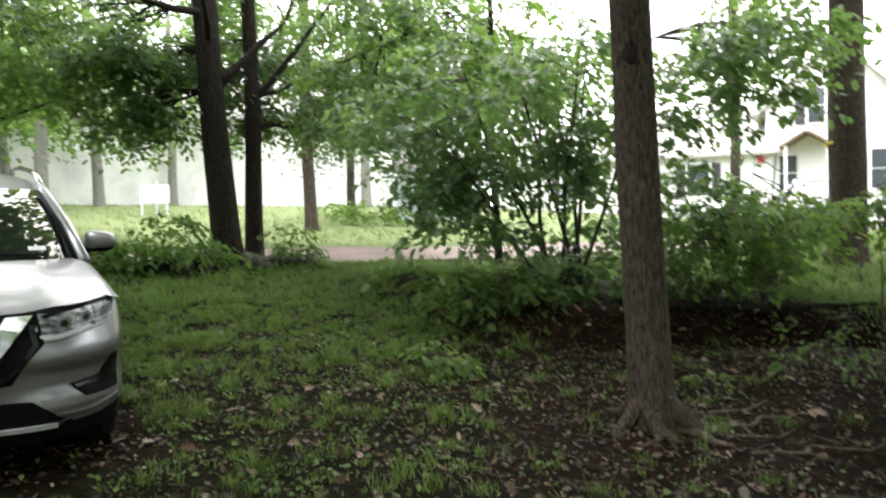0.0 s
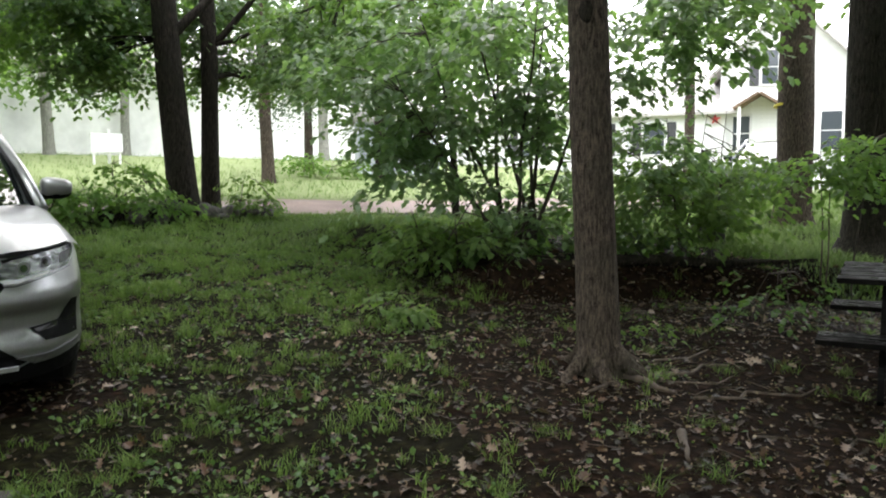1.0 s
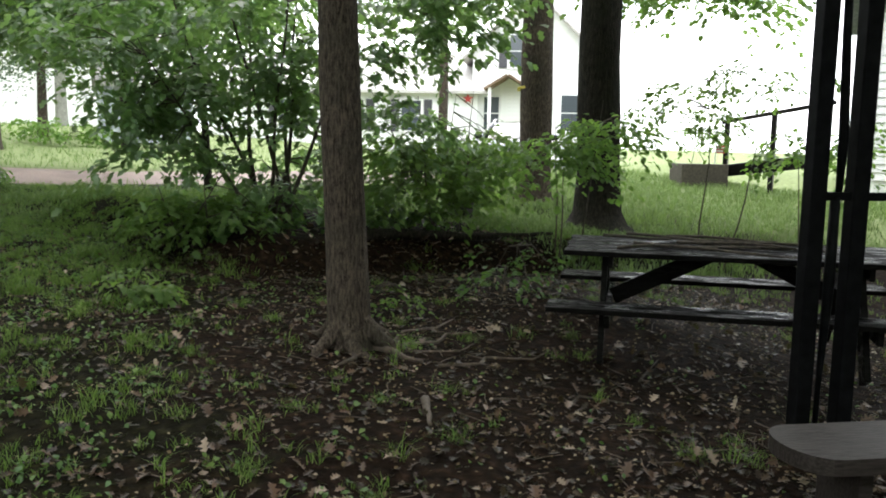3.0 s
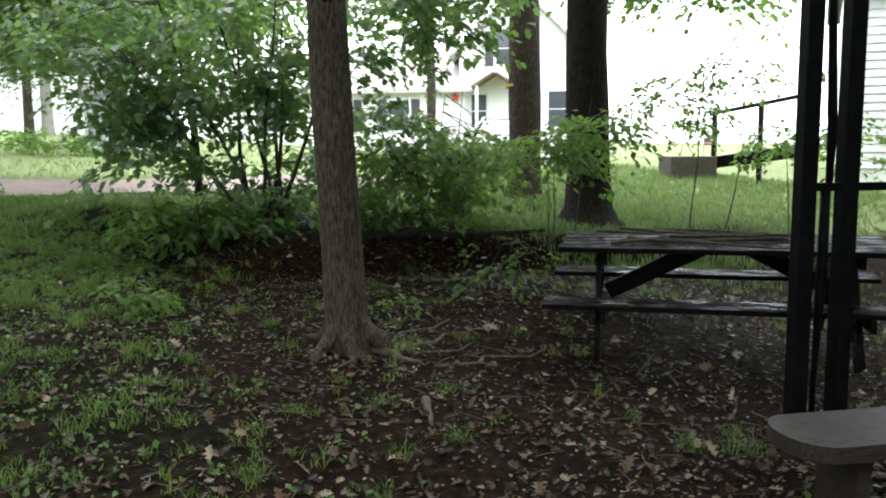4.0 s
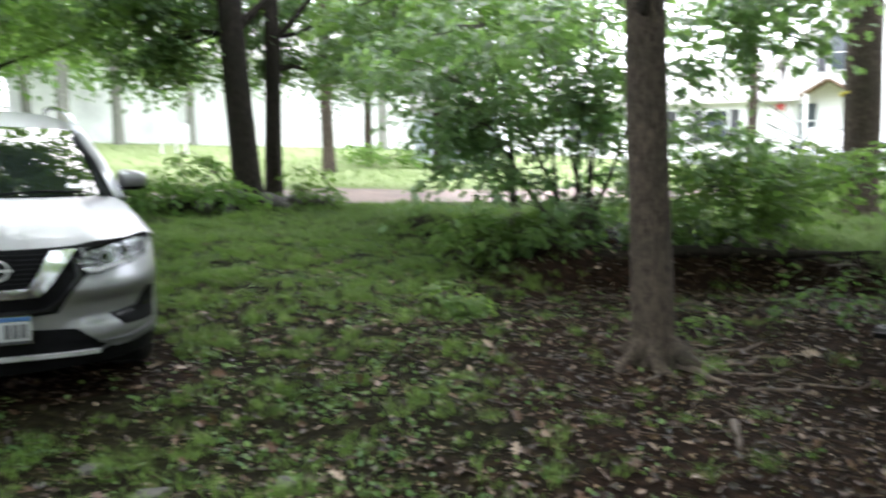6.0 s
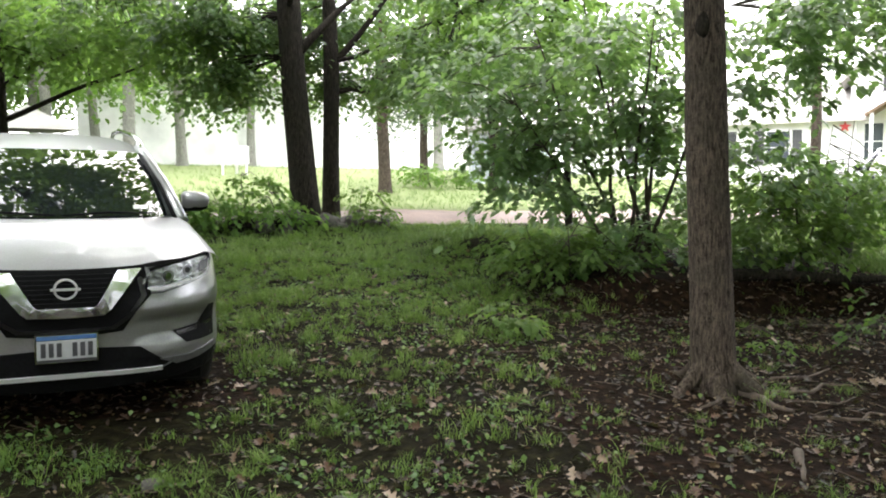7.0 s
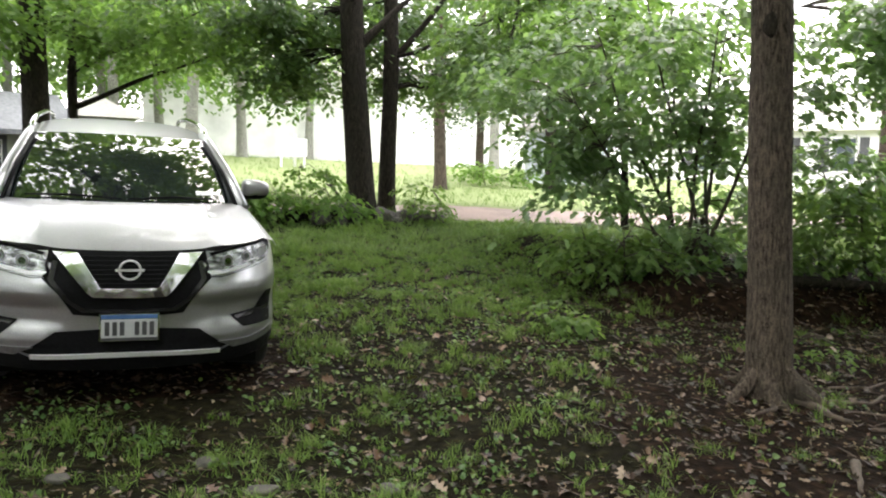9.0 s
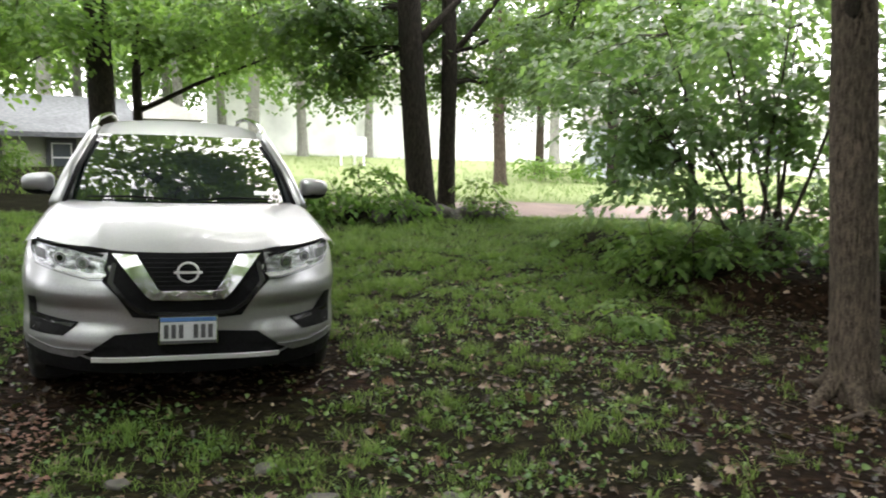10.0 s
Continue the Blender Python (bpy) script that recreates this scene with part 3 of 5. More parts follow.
shrub("large many-stemmed maple thicket on the earth bank", on(6.35, 2.7),
      [(5.2, 3.3, 3.3), (5.7, 3.1, 3.9), (6.2, 3.2, 4.1), (6.6, 2.5, 3.7), (7.0, 1.9, 3.3), (4.8, 2.9, 2.2), (6.9, 3.2, 3.4), (6.0, 2.0, 3.2), (6.45, 2.3, 2.6)],
      [(5.9, 2.85, 2.3, 0.95, 0.8, 0.5, 42), (6.25, 2.2, 1.8, 0.6, 0.5, 0.35, 18), (5.3, 3.1, 1.8, 0.55, 0.5, 0.35, 18), (4.9, 2.9, 1.25, 0.4, 0.4, 0.16, 9), (4.75, 3.3, 1.75, 0.5, 0.45, 0.3, 15), (4.6, 3.6, 2.35, 0.6, 0.5, 0.35, 16), (7.4, 1.0, 3.0, 0.7, 0.5, 0.5, 20), (8.2, 0.9, 3.3, 0.6, 0.5, 0.4, 12),
       (5.75, 3.5, 3.1, 1.2, 1.0, 0.5, 32), (5.8, 1.9, 2.9, 0.8, 0.6, 0.4, 16), (5.2, 4.4, 2.75, 0.9, 0.8, 0.4, 18), (6.95, 1.3, 2.6, 0.5, 0.5, 0.5, 15),
       (7.3, 1.6, 1.6, 0.5, 0.4, 0.35, 13), (6.55, 1.7, 2.4, 0.4, 0.4, 0.4, 10), (6.5, 2.9, 1.1, 1.1, 0.6, 0.25, 16), (6.6, 2.6, 0.75, 0.9, 0.5, 0.18, 12)], 44, 0.125, LEAF_WET, 0.03, 50, lobes=True, leaf_r=0.40)
tree("leafy young maple growing behind the thicket", on(7.4, 5.6), (7.2, 5.5, 6.5), 0.06, 0.03, [(0.5, (6.2, 5.0, 4.2), 0.03), (0.45, (8.6, 5.2, 4.0), 0.03), (0.6, (7.0, 6.6, 4.8), 0.03)],
     [(6.4, 5.2, 3.7, 1.1, 0.9, 0.5, 30), (7.6, 5.2, 3.4, 1.0, 0.9, 0.5, 28), (8.6, 4.8, 3.6, 0.9, 0.8, 0.5, 18), (7.2, 6.0, 4.7, 1.6, 1.2, 0.6, 30), (7.1, 5.0, 2.6, 0.9, 0.8, 0.35, 14)], 44, 0.12, LEAF_BRIGHT, BARK_DARK, 1.2, seed=45)
shrub("low drooping maple shoots along the bank", on(5.05, 2.5), [(4.6, 2.4, 0.9), (4.95, 2.1, 0.9), (5.4, 2.3, 1.1)],
      [(4.75, 2.45, 0.62, 0.35, 0.35, 0.16, 10), (5.15, 2.3, 0.6, 0.35, 0.3, 0.14, 8), (5.5, 2.1, 0.55, 0.3, 0.3, 0.12, 5)], 36, 0.11, LEAF, 0.015, 60, leaf_r=0.32)
shrub("dense leafy thicket behind the slim maple", on(7.9, 1.4), [(7.4, 1.4, 1.9), (8.2, 1.2, 2.0), (8.6, 1.8, 2.0), (7.2, 2.0, 2.0)],
      [(7.1, 1.5, 0.95, 0.6, 0.6, 0.45, 24), (7.9, 1.4, 1.0, 0.8, 0.6, 0.45, 30), (8.6, 1.8, 1.15, 0.9, 0.7, 0.45, 28), (9.4, 2.0, 1.2, 0.8, 0.5, 0.4, 16)], 44, 0.11, LEAF, 0.018, 70, lobes=False)
shrub("leafy saplings growing before the stout tree", on(8.7, 0.1), [(8.5, 0.2, 1.8), (8.9, -0.2, 1.9), (9.2, 0.4, 1.8)],
      [(8.5, 0.2, 1.3, 0.5, 0.5, 0.3, 22), (9.2, -0.2, 1.5, 0.5, 0.5, 0.28, 20)], 36, 0.10, LEAF_BRIGHT, 0.012, 80)
shrub("thin sapling with sparse leaves behind the picnic table", on(10.6, -0.9), [(10.6, -0.8, 2.6), (11.6, -1.4, 2.6)],
      [(10.5, -0.6, 1.9, 0.7, 0.5, 0.4, 20), (11.3, -1.2, 2.3, 0.9, 0.6, 0.35, 14)], 26, 0.09, LEAF, 0.014, 90, leaf_r=0.35)
shrub("sparse saplings and ferns by the ramp", on(11.6, -1.9), [(11.6, -1.6, 1.8), (11.9, -2.3, 1.9)],
      [(11.5, -1.7, 1.3, 0.5, 0.5, 0.3, 14), (12.0, -2.3, 1.4, 0.6, 0.6, 0.4, 16)], 26, 0.10, LEAF_BRIGHT, 0.012, 95, leaf_r=0.35)
shrub("small leafy plant at the foot of the bank", on(3.5, 1.0), [(3.35, 0.95, 0.3), (3.65, 1.05, 0.35)], [(3.5, 1.0, 0.16, 0.24, 0.2, 0.09, 6)], 24, 0.10, LEAF, 0.008, 97, leaf_r=0.25)
shrub("leafy shrub on the stony mound", on(2.7, 7.9), [(2.3, 7.8, 1.25), (2.8, 7.9, 1.45), (3.2, 7.7, 1.2), (2.0, 7.6, 1.0)],
      [(2.3, 7.7, 1.0, 0.5, 0.4, 0.22, 22), (2.95, 7.8, 1.3, 0.3, 0.3, 0.18, 10), (3.3, 7.5, 0.9, 0.6, 0.4, 0.18, 20), (1.8, 7.6, 0.85, 0.5, 0.4, 0.2, 16)], 34, 0.11, LEAF_BRIGHT, 0.014, 99, leaf_r=0.3)
shrub("low plants at the edge of the stony mound", on(4.9, 7.9), [(4.7, 7.8, 0.95), (5.2, 7.8, 0.95)],
      [(4.9, 7.8, 0.85, 0.5, 0.4, 0.14, 18), (5.0, 8.2, 1.2, 0.25, 0.2, 0.15, 5)], 30, 0.09, LEAF, 0.01, 101, leaf_r=0.28)
shrub("bushes beyond the lane", on(10.2, 16.4), [(10, 16.4, 1.9), (10.8, 16.4, 1.9)], [(10.3, 16.3, 1.55, 1.3, 0.6, 0.3, 30)], 34, 0.13, LEAF_BRIGHT, 0.012, 103)

# The dark leaf colour carries the shade beneath the thicket.
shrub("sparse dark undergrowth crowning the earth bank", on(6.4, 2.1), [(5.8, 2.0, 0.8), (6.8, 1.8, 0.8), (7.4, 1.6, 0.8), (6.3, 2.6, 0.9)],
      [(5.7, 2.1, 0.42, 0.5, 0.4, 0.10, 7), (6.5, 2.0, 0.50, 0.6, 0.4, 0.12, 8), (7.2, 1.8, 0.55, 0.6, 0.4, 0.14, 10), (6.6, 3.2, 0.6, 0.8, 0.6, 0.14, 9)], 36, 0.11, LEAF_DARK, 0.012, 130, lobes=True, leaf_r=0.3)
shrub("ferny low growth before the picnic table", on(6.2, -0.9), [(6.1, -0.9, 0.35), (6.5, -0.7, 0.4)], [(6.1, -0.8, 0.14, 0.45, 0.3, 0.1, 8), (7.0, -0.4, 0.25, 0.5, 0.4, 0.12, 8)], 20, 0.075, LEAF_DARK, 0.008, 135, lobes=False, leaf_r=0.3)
shrub("seedlings at the foot of the slim maple", on(4.9, -0.4), [(4.9, -0.4, 0.15)], [(5.0, -0.35, 0.06, 0.45, 0.3, 0.06, 9)], 16, 0.06, LEAF, 0.006, 137, lobes=False, leaf_r=0.2)

# ---- picnic table ----
tm = Matrix.Translation((5.13, -2.05, -0.257)) @ Matrix.Rotation(-1.10, 4, "Z") @ Matrix.Rotation(radians(2.8), 4, "X")
table = thing("picnic_table", "old dark wet wooden picnic table strewn with sticks", "picnic table", tm)
L = 2.4
for i in range(5):
    part("tabletop_board", boxed(-0.02 + 0.012 * (i % 2), 0.29 + i * 0.165, 0.768, L + 0.01 * (i % 3), 0.29 + i * 0.165 + 0.155, 0.808, 0.007), WET_WOOD, table)
for y in (0.0, 1.24):
    for j in (0, 1):
        part("seat_board", boxed(-0.12, y + j * 0.142, 0.395, L + 0.1, y + j * 0.142 + 0.136, 0.433, 0.006), WET_WOOD, table)
for x in (0.28, L - 0.32):
    for y0, y1 in ((0.12, 0.55), (1.4, 0.95)):
        bm = bmesh.new()
        d = Vector((0, y1 - y0, 0.766))
        box(bm, -0.022, -0.075, 0, 0.022, 0.075, d.length, 0.004, Matrix.Translation((x, y0, 0)) @ Vector((0, 0, 1)).rotation_difference(d).to_matrix().to_4x4())
        part("leg", bm, WET_WOOD, table)
    part("seat_rail", boxed(x + 0.022, 0.0, 0.30, x + 0.06, 1.52, 0.393, 0.004), WET_WOOD, table)
    part("top_rail", boxed(x + 0.022, 0.34, 0.675, x + 0.06, 1.10, 0.766, 0.004), WET_WOOD, table)
    sgn = 1 if x < 1 else -1
    bm = bmesh.new()
    d = Vector((sgn * 0.72, 0, 0.37))
    box(bm, -0.065, -0.02, 0, 0.065, 0.02, d.length, 0.004, Matrix.Translation((x + 0.06, 0.74, 0.38)) @ Vector((0, 0, 1)).rotation_difference(d).to_matrix().to_4x4())
    part("brace", bm, WET_WOOD, table)

# ---- black frame and bench ----
px, py = 5.15, -3.72
frame_m = Matrix.Translation(on(px, py)) @ Matrix.Rotation(radians(-42), 4, "Z")
swing = thing("garden_frame", "black painted steel garden frame with paired square posts", "garden frame", frame_m)
part("post", boxed(-0.05, -0.05, -0.15, 0.05, 0.05, 3.6, 0.008), BLACK_METAL, swing)
part("post", boxed(0.22, -0.05, -0.15, 0.32, 0.05, 3.6, 0.008), BLACK_METAL, swing)
part("rail", boxed(0.05, -0.025, 1.44, 0.22, 0.025, 1.49, 0.004), BLACK_METAL, swing)
part("rail", boxed(0.32, -0.025, 1.44, 1.76, 0.025, 1.49, 0.004), BLACK_METAL, swing)
part("post", boxed(1.76, -0.05, -0.15, 1.86, 0.05, 3.6, 0.008), BLACK_METAL, swing)

bm = bmesh.new()
tube(bm, [(0.11, 0, 3.2), (0.13, 0, 2.4), (0.165, 0.01, 1.8), (0.16, 0.01, 1.46)], [0.022, 0.026, 0.03, 0.02], 8)
part("brace", bm, BLACK_METAL, swing, smooth=True)
bm = bmesh.new()
tube(bm, [(0.135, 0, 1.46), (0.135, 0, 0.95), (0.12, 0.01, 0.3), (0.12, 0.01, -0.1)], [0.03, 0.034, 0.018, 0.018], 8)
part("brace", bm, BLACK_METAL, swing, smooth=True)
bm = bmesh.new()
tube(bm, [(0.95, 0, 2.4), (0.80, 0.02, 2.15), (0.66, 0.03, 1.9), (0.60, 0.03, 1.72), (0.66, 0.03, 1.56), (0.85, 0.02, 1.5)], [0.012] * 6, 8)
part("cable", bm, BLACK_METAL, swing, "black looped cable", smooth=True)
bench = thing("bench", "low grey wooden bench with a rounded end", "bench", Matrix.Translation(on(3.75, -4.05)) @ Matrix.Rotation(radians(-40), 4, "Z"))
bm = bmesh.new()
out = []
for k in range(13):
    a = math.pi / 2 + math.pi * k / 12
    out.append((0.16 + 0.16 * math.cos(a), 0.23 * math.sin(a)))
out += [(1.6, -0.23), (1.6, 0.23)]
lo = [bm.verts.new((x, y, 0.36)) for x, y in out]
hi = [bm.verts.new((x, y, 0.435)) for x, y in out]
bm.faces.new(hi)
bm.faces.new(lo[::-1])
for i in range(len(out)):
    j = (i + 1) % len(out)
    bm.faces.new((lo[i], lo[j], hi[j], hi[i]))
bmesh.ops.recalc_face_normals(bm, faces=bm.faces)
part("seat", bm, BENCH_WOOD, bench)
for x in (0.3, 1.4):
    part("leg", boxed(x, -0.15, -0.05, x + 0.07, 0.15, 0.358, 0.006), BENCH_WOOD, bench)


# ---- parked car ----
S = Matrix(((0.99985, 0.00072, 0.01743), (0.00072, 0.99664, -0.08193), (-0.01743, 0.08193, 0.99649))).to_4x4()
car = thing("car", "silver compact crossover car parked nose-on, wet, with a black grille", "car", S @ Matrix.Translation((0, 0, -0.155)) @ Matrix.Diagonal((1.045, 1, 1, 1)))


def nose(x, z):
    """How far back the front skin lies at a place on the face of the car."""
    t = abs(x) / 0.92
    y0 = 0.02 + 0.55 * max(0, z - 0.72) ** 1.6 + 0.5 * max(0, 0.42 - z) ** 1.4
    cheek = float(np.interp(z, (0.40, 0.46, 0.52, 0.57, 0.66, 0.70, 0.74, 0.79, 0.86), (0.0, -0.022, -0.012, 0.020, 0.022, -0.012, -0.026, -0.022, 0.0)))
    y0 += cheek * float(smoothstep(0.28, 0.5, abs(x)))
    return y0 + 0.62 * (1 - (1 - min(t, 1.0) ** 2.9) ** 0.52)


def half_width(z):
    return 0.92 - 0.10 * max(0, (z - 0.78) / 0.4) ** 2 - 0.05 * max(0, (0.4 - z) / 0.2) ** 2


def belt(y):
    return 0.985 + 0.155 * min(1, max(0, (y - 0.25) / 1.3)) ** 0.8 + 0.03 * max(0, min(1, (y - 1.5) / 2.5))


def outline(z):
    w = half_width(z)
    pts = []
    for k in range(25):
        x = w * (1 - (1 - k / 24) ** 1.9)
        pts.append((x, nose(x * 0.92 / w, z)))
    for k in range(1, 25):
        y = nose(0.92, z) + (4.35 - nose(0.92, z)) * k / 24
        pts.append((w - 0.015 * math.sin(math.pi * k / 24), y))
    for k in range(1, 9):
        a = math.pi / 2 * k / 8
        pts.append((w * math.cos(a) ** 0.5 if k < 8 else 0, 4.35 + 0.30 * math.sin(a)))
    return pts


levels = [k / 40 for k in range(41)]
bm = bmesh.new()
rings = []
for f in levels:
    half = []
    ref = outline(0.6)
    for i in range(len(ref)):
        z = 0.33 + (belt(ref[i][1]) - 0.33) * f
        x, y = outline(z)[i]
        # wheel arches cut up into the sill
        half.append((x, y, z))
    ring = half + [(-x, y, z) for x, y, z in half[-2:0:-1]]
    rings.append([bm.verts.new(p) for p in ring])
cnt = len(rings[0])
for r0, r1 in zip(rings, rings[1:]):
    for k in range(cnt):
        q = (r0[k], r0[(k + 1) % cnt], r1[(k + 1) % cnt], r1[k])
        c = sum((v.co for v in q), Vector()) / 4
        arch = any((c.y - wy) ** 2 + (c.z - 0.36) ** 2 < 0.40 ** 2 for wy in (0.95, 3.66)) and abs(c.x) > 0.8 and c.y > 0.68
        if not arch:
            bm.faces.new(q)
for v in [v for v in bm.verts if not v.link_faces]:
    bm.verts.remove(v)
part("body", bm, PAINT, car, smooth=True)
part("cabin_interior", boxed(-0.56, 2.25, 0.95, 0.56, 4.2, 1.56, 0.05), PLASTIC, car, "dark cabin interior")
part("underbody", boxed(-0.78, 0.35, 0.2, 0.78, 4.4, 0.9), PLASTIC, car)


def sheet(rows_, mat, name, parent, label="", smooth=True):
    bm = bmesh.new()
    g = [[bm.verts.new(p) for p in r] for r in rows_]
    for a, c in zip(g, g[1:]):
        for k in range(len(a) - 1):
            bm.faces.new((a[k], a[k + 1], c[k + 1], c[k]))
    bmesh.ops.recalc_face_normals(bm, faces=bm.faces)
    return part(name, bm, mat, parent, label, smooth)


def hood_point(u, v):
    x0 = 0.815 * u
    p0 = (x0, nose(x0, 0.985) + 0.005, 0.982 + 0.05 * abs(u) ** 2.2)
    x1 = 0.775 * u
    p1 = (x1, 1.02 + 0.28 * u * u, 1.165 - 0.02 * u * u)
    rise = 1 - (1 - v) ** 1.7
    y = p0[1] + (p1[1] - p0[1]) * v
    crease = 0.018 * math.exp(-((abs(u) - 0.62) / 0.10) ** 2) * math.sin(math.pi * min(1, v * 1.1 + 0.1)) ** 0.5 if v < 0.9 else 0
    return (p0[0] + (p1[0] - p0[0]) * v, y, p0[2] + (p1[2] - p0[2]) * rise + crease + 0.01)


for s in (-1, 1):
    rows_ = []
    for k in range(11):
        x, y, z = hood_point(s, k / 10)
        zb = belt(y)
        rows_.append([(x, y, z - 0.012), (x + s * 0.02, y, z - 0.014), (s * half_width(zb) * 0.985, y, zb + 0.004), (s * (half_width(zb) + 0.004), y, zb - 0.03)])
    bm = bmesh.new()
    g = [[bm.verts.new(p) for p in r] for r in rows_]
    for a, c in zip(g, g[1:]):
        for k in range(3):
            bm.faces.new((a[k], a[k + 1], c[k + 1], c[k]))
    bmesh.ops.recalc_face_normals(bm, faces=bm.faces)
    part("fender", bm, PAINT, car, smooth=True)
us = [-1 + k / 14 for k in range(29)]
sheet([[hood_point(u, v / 12) for u in us] for v in range(13)], PAINT, "hood", car)


def screen_point(u, v):
    b0 = (0.745 * u, 1.10 + 0.25 * u * u, 1.155)
    b1 = (0.60 * u, 2.06 + 0.08 * u * u, 1.585 + 0.015 * (1 - u * u))
    s = 0.025 * math.sin(math.pi * v)
    return (b0[0] + (b1[0] - b0[0]) * v, b0[1] + (b1[1] - b0[1]) * v - s, b0[2] + (b1[2] - b0[2]) * v + s)


sheet([[screen_point(u, v / 8) for u in us] for v in range(9)], GLASS, "windscreen", car, "dark reflective windscreen")
roof_rows = []
for k in range(13):
    y = 2.07 + 2.2 * k / 12
    w = 0.625 - 0.05 * (k / 12) ** 2
    zc = 1.596 + 0.10 * math.sin(math.pi * 0.8 * k / 12) - (0.05 * (k / 12) ** 3)
    roof_rows.append([(w * u, y - 0.012 + 0.08 * u * u * (1 - k / 12), zc - (0.015 + 0.02 * min(1, k / 3)) * u * u - 0.02 * u ** 8) for u in us])
sheet(roof_rows, PAINT, "roof", car)
for s in (-1, 1):
    pil = [Vector((s * 0.80, 1.26, 1.13)), Vector((s * 0.735, 1.64, 1.36)), Vector((s * 0.645, 2.07, 1.565)), Vector((s * 0.615, 2.3, 1.62))]
    bm = bmesh.new()
    tube(bm, pil, [0.05, 0.042, 0.04, 0.035], 8)
    part("pillar", bm, PAINT, car, smooth=True)
    bm = bmesh.new()
    tube(bm, [p + Vector((-s * 0.045, -0.03, 0.012)) for p in pil[:3]], [0.016, 0.016, 0.014], 6)
    part("screen_seal", bm, PLASTIC, car, smooth=True)
    side = [[(s * (0.87 - 0.02 * v), 1.35 + 2.9 * k / 12 + v * (0.75 - 1.05 * k / 12), belt(1.35 + 2.9 * k / 12) + v * (1.58 - belt(1.35 + 2.9 * k / 12) + 0.05 * math.sin(math.pi * k / 12))) for k in range(13)] for v in (0, 0.5, 1)]
    side = [[(p[0] - s * 0.24 * v, p[1], p[2]) for p in r] for r, v in zip(side, (0, 0.5, 1))]
    sheet(side, GLASS, "side_window", car)
    rail = [(s * 0.63, 2.14, 1.585), (s * 0.627, 2.26, 1.655), (s * 0.615, 2.5, 1.70), (s * 0.60, 2.8, 1.715), (s * 0.585, 3.4, 1.725), (s * 0.57, 4.0, 1.69), (s * 0.565, 4.1, 1.64)]
    bm = bmesh.new()
    tube(bm, rail, [0.018, 0.022, 0.02, 0.02, 0.02, 0.02, 0.016], 8)
    part("roof_rail", bm, CHROME, car, "satin silver roof rail", smooth=True)
    # mirror
    bm = bmesh.new()
    bmesh.ops.create_icosphere(bm, subdivisions=3, radius=1)
    for v in bm.verts:
        v.co = Vector([math.copysign(abs(c) ** 0.62, c) for c in v.co])
        v.co = Vector((0.105 * v.co.x, 0.075 * v.co.y * (1.0 if v.co.y < 0 else 0.5), 0.068 * v.co.z * (1 - 0.18 * v.co.x * s)))
        v.co += Vector((s * 0.955, 1.66, 1.245))
    mir = part("mirror", bm, PAINT, car, "silver door mirror", smooth=True)
    bm = bmesh.new()
    bmesh.ops.create_icosphere(bm, subdivisions=2, radius=1)
    for v in bm.verts:
        v.co = Vector((s * 0.945, 1.665, 1.195)) + Vector((0.112 * v.co.x, 0.072 * v.co.y, 0.042 * v.co.z))
    part("mirror_base", bm, PLASTIC, mir, smooth=True)
    bm = bmesh.new()
    tube(bm, [(s * 0.80, 1.68, 1.15), (s * 0.9, 1.66, 1.18)], [0.03, 0.025], 8)
    part("mirror_arm", bm, PLASTIC, mir, smooth=True)
    # wheels
    for wy in (0.95, 3.66):
        bm = bmesh.new()
        prof = [(0.24, -0.11), (0.33, -0.115), (0.352, -0.08), (0.358, 0), (0.352, 0.08), (0.33, 0.115), (0.24, 0.11)]
        rr_ = []
        for k in range(28):
            a = 2 * math.pi * k / 28
            rr_.append([bm.verts.new((s * 0.795 + w, wy + r * math.cos(a), 0.355 + r * math.sin(a))) for r, w in prof])
        for k in range(28):
            for j in range(len(prof) - 1):
                bm.faces.new((rr_[k][j], rr_[k][j + 1], rr_[(k + 1) % 28][j + 1], rr_[(k + 1) % 28][j]))
        wheel = part("wheel", bm, RUBBER, car, "black rubber tyre", smooth=True)
        bm = bmesh.new()
        bmesh.ops.create_cone(bm, cap_ends=True, segments=24, radius1=0.245, radius2=0.22, depth=0.16, matrix=Matrix.Translation((s * 0.80, wy, 0.355)) @ Matrix.Rotation(s * math.pi / 2, 4, "Y"))
        part("rim", bm, CHROME, wheel)


def fascia(poly, off, mat, name, parent, label="", depth=0.03, cuts=3):
    """A panel cut to a shape on the face of the car, standing proud of the skin and following its curve."""
    bm = bmesh.new()
    vs = [bm.verts.new((x, 0, z)) for x, z in poly]
    f = bm.faces.new(vs)
    bmesh.ops.triangulate(bm, faces=[f])
    for _ in range(cuts):
        long_ = [e for e in bm.edges if e.calc_length() > 0.07]
        if not long_:
            break
        bmesh.ops.subdivide_edges(bm, edges=long_, cuts=1)
        bmesh.ops.triangulate(bm, faces=bm.faces[:])
    border = [e for e in bm.edges if e.is_boundary]
    r = bmesh.ops.extrude_edge_only(bm, edges=border)
    back = {v for v in r["geom"] if isinstance(v, bmesh.types.BMVert)}
    for v in bm.verts:
        v.co.y = nose(v.co.x, v.co.z) - off + (depth if v in back else 0)
    bmesh.ops.recalc_face_normals(bm, faces=bm.faces)
    return part(name, bm, mat, parent, label)


def mirrored(poly):
    return [(-x, z) for x, z in poly[::-1]]


def both(poly):
    """A shape drawn for one half, closed across the middle."""
    return poly + [(-x, z) for x, z in poly[::-1] if x > 0.001]


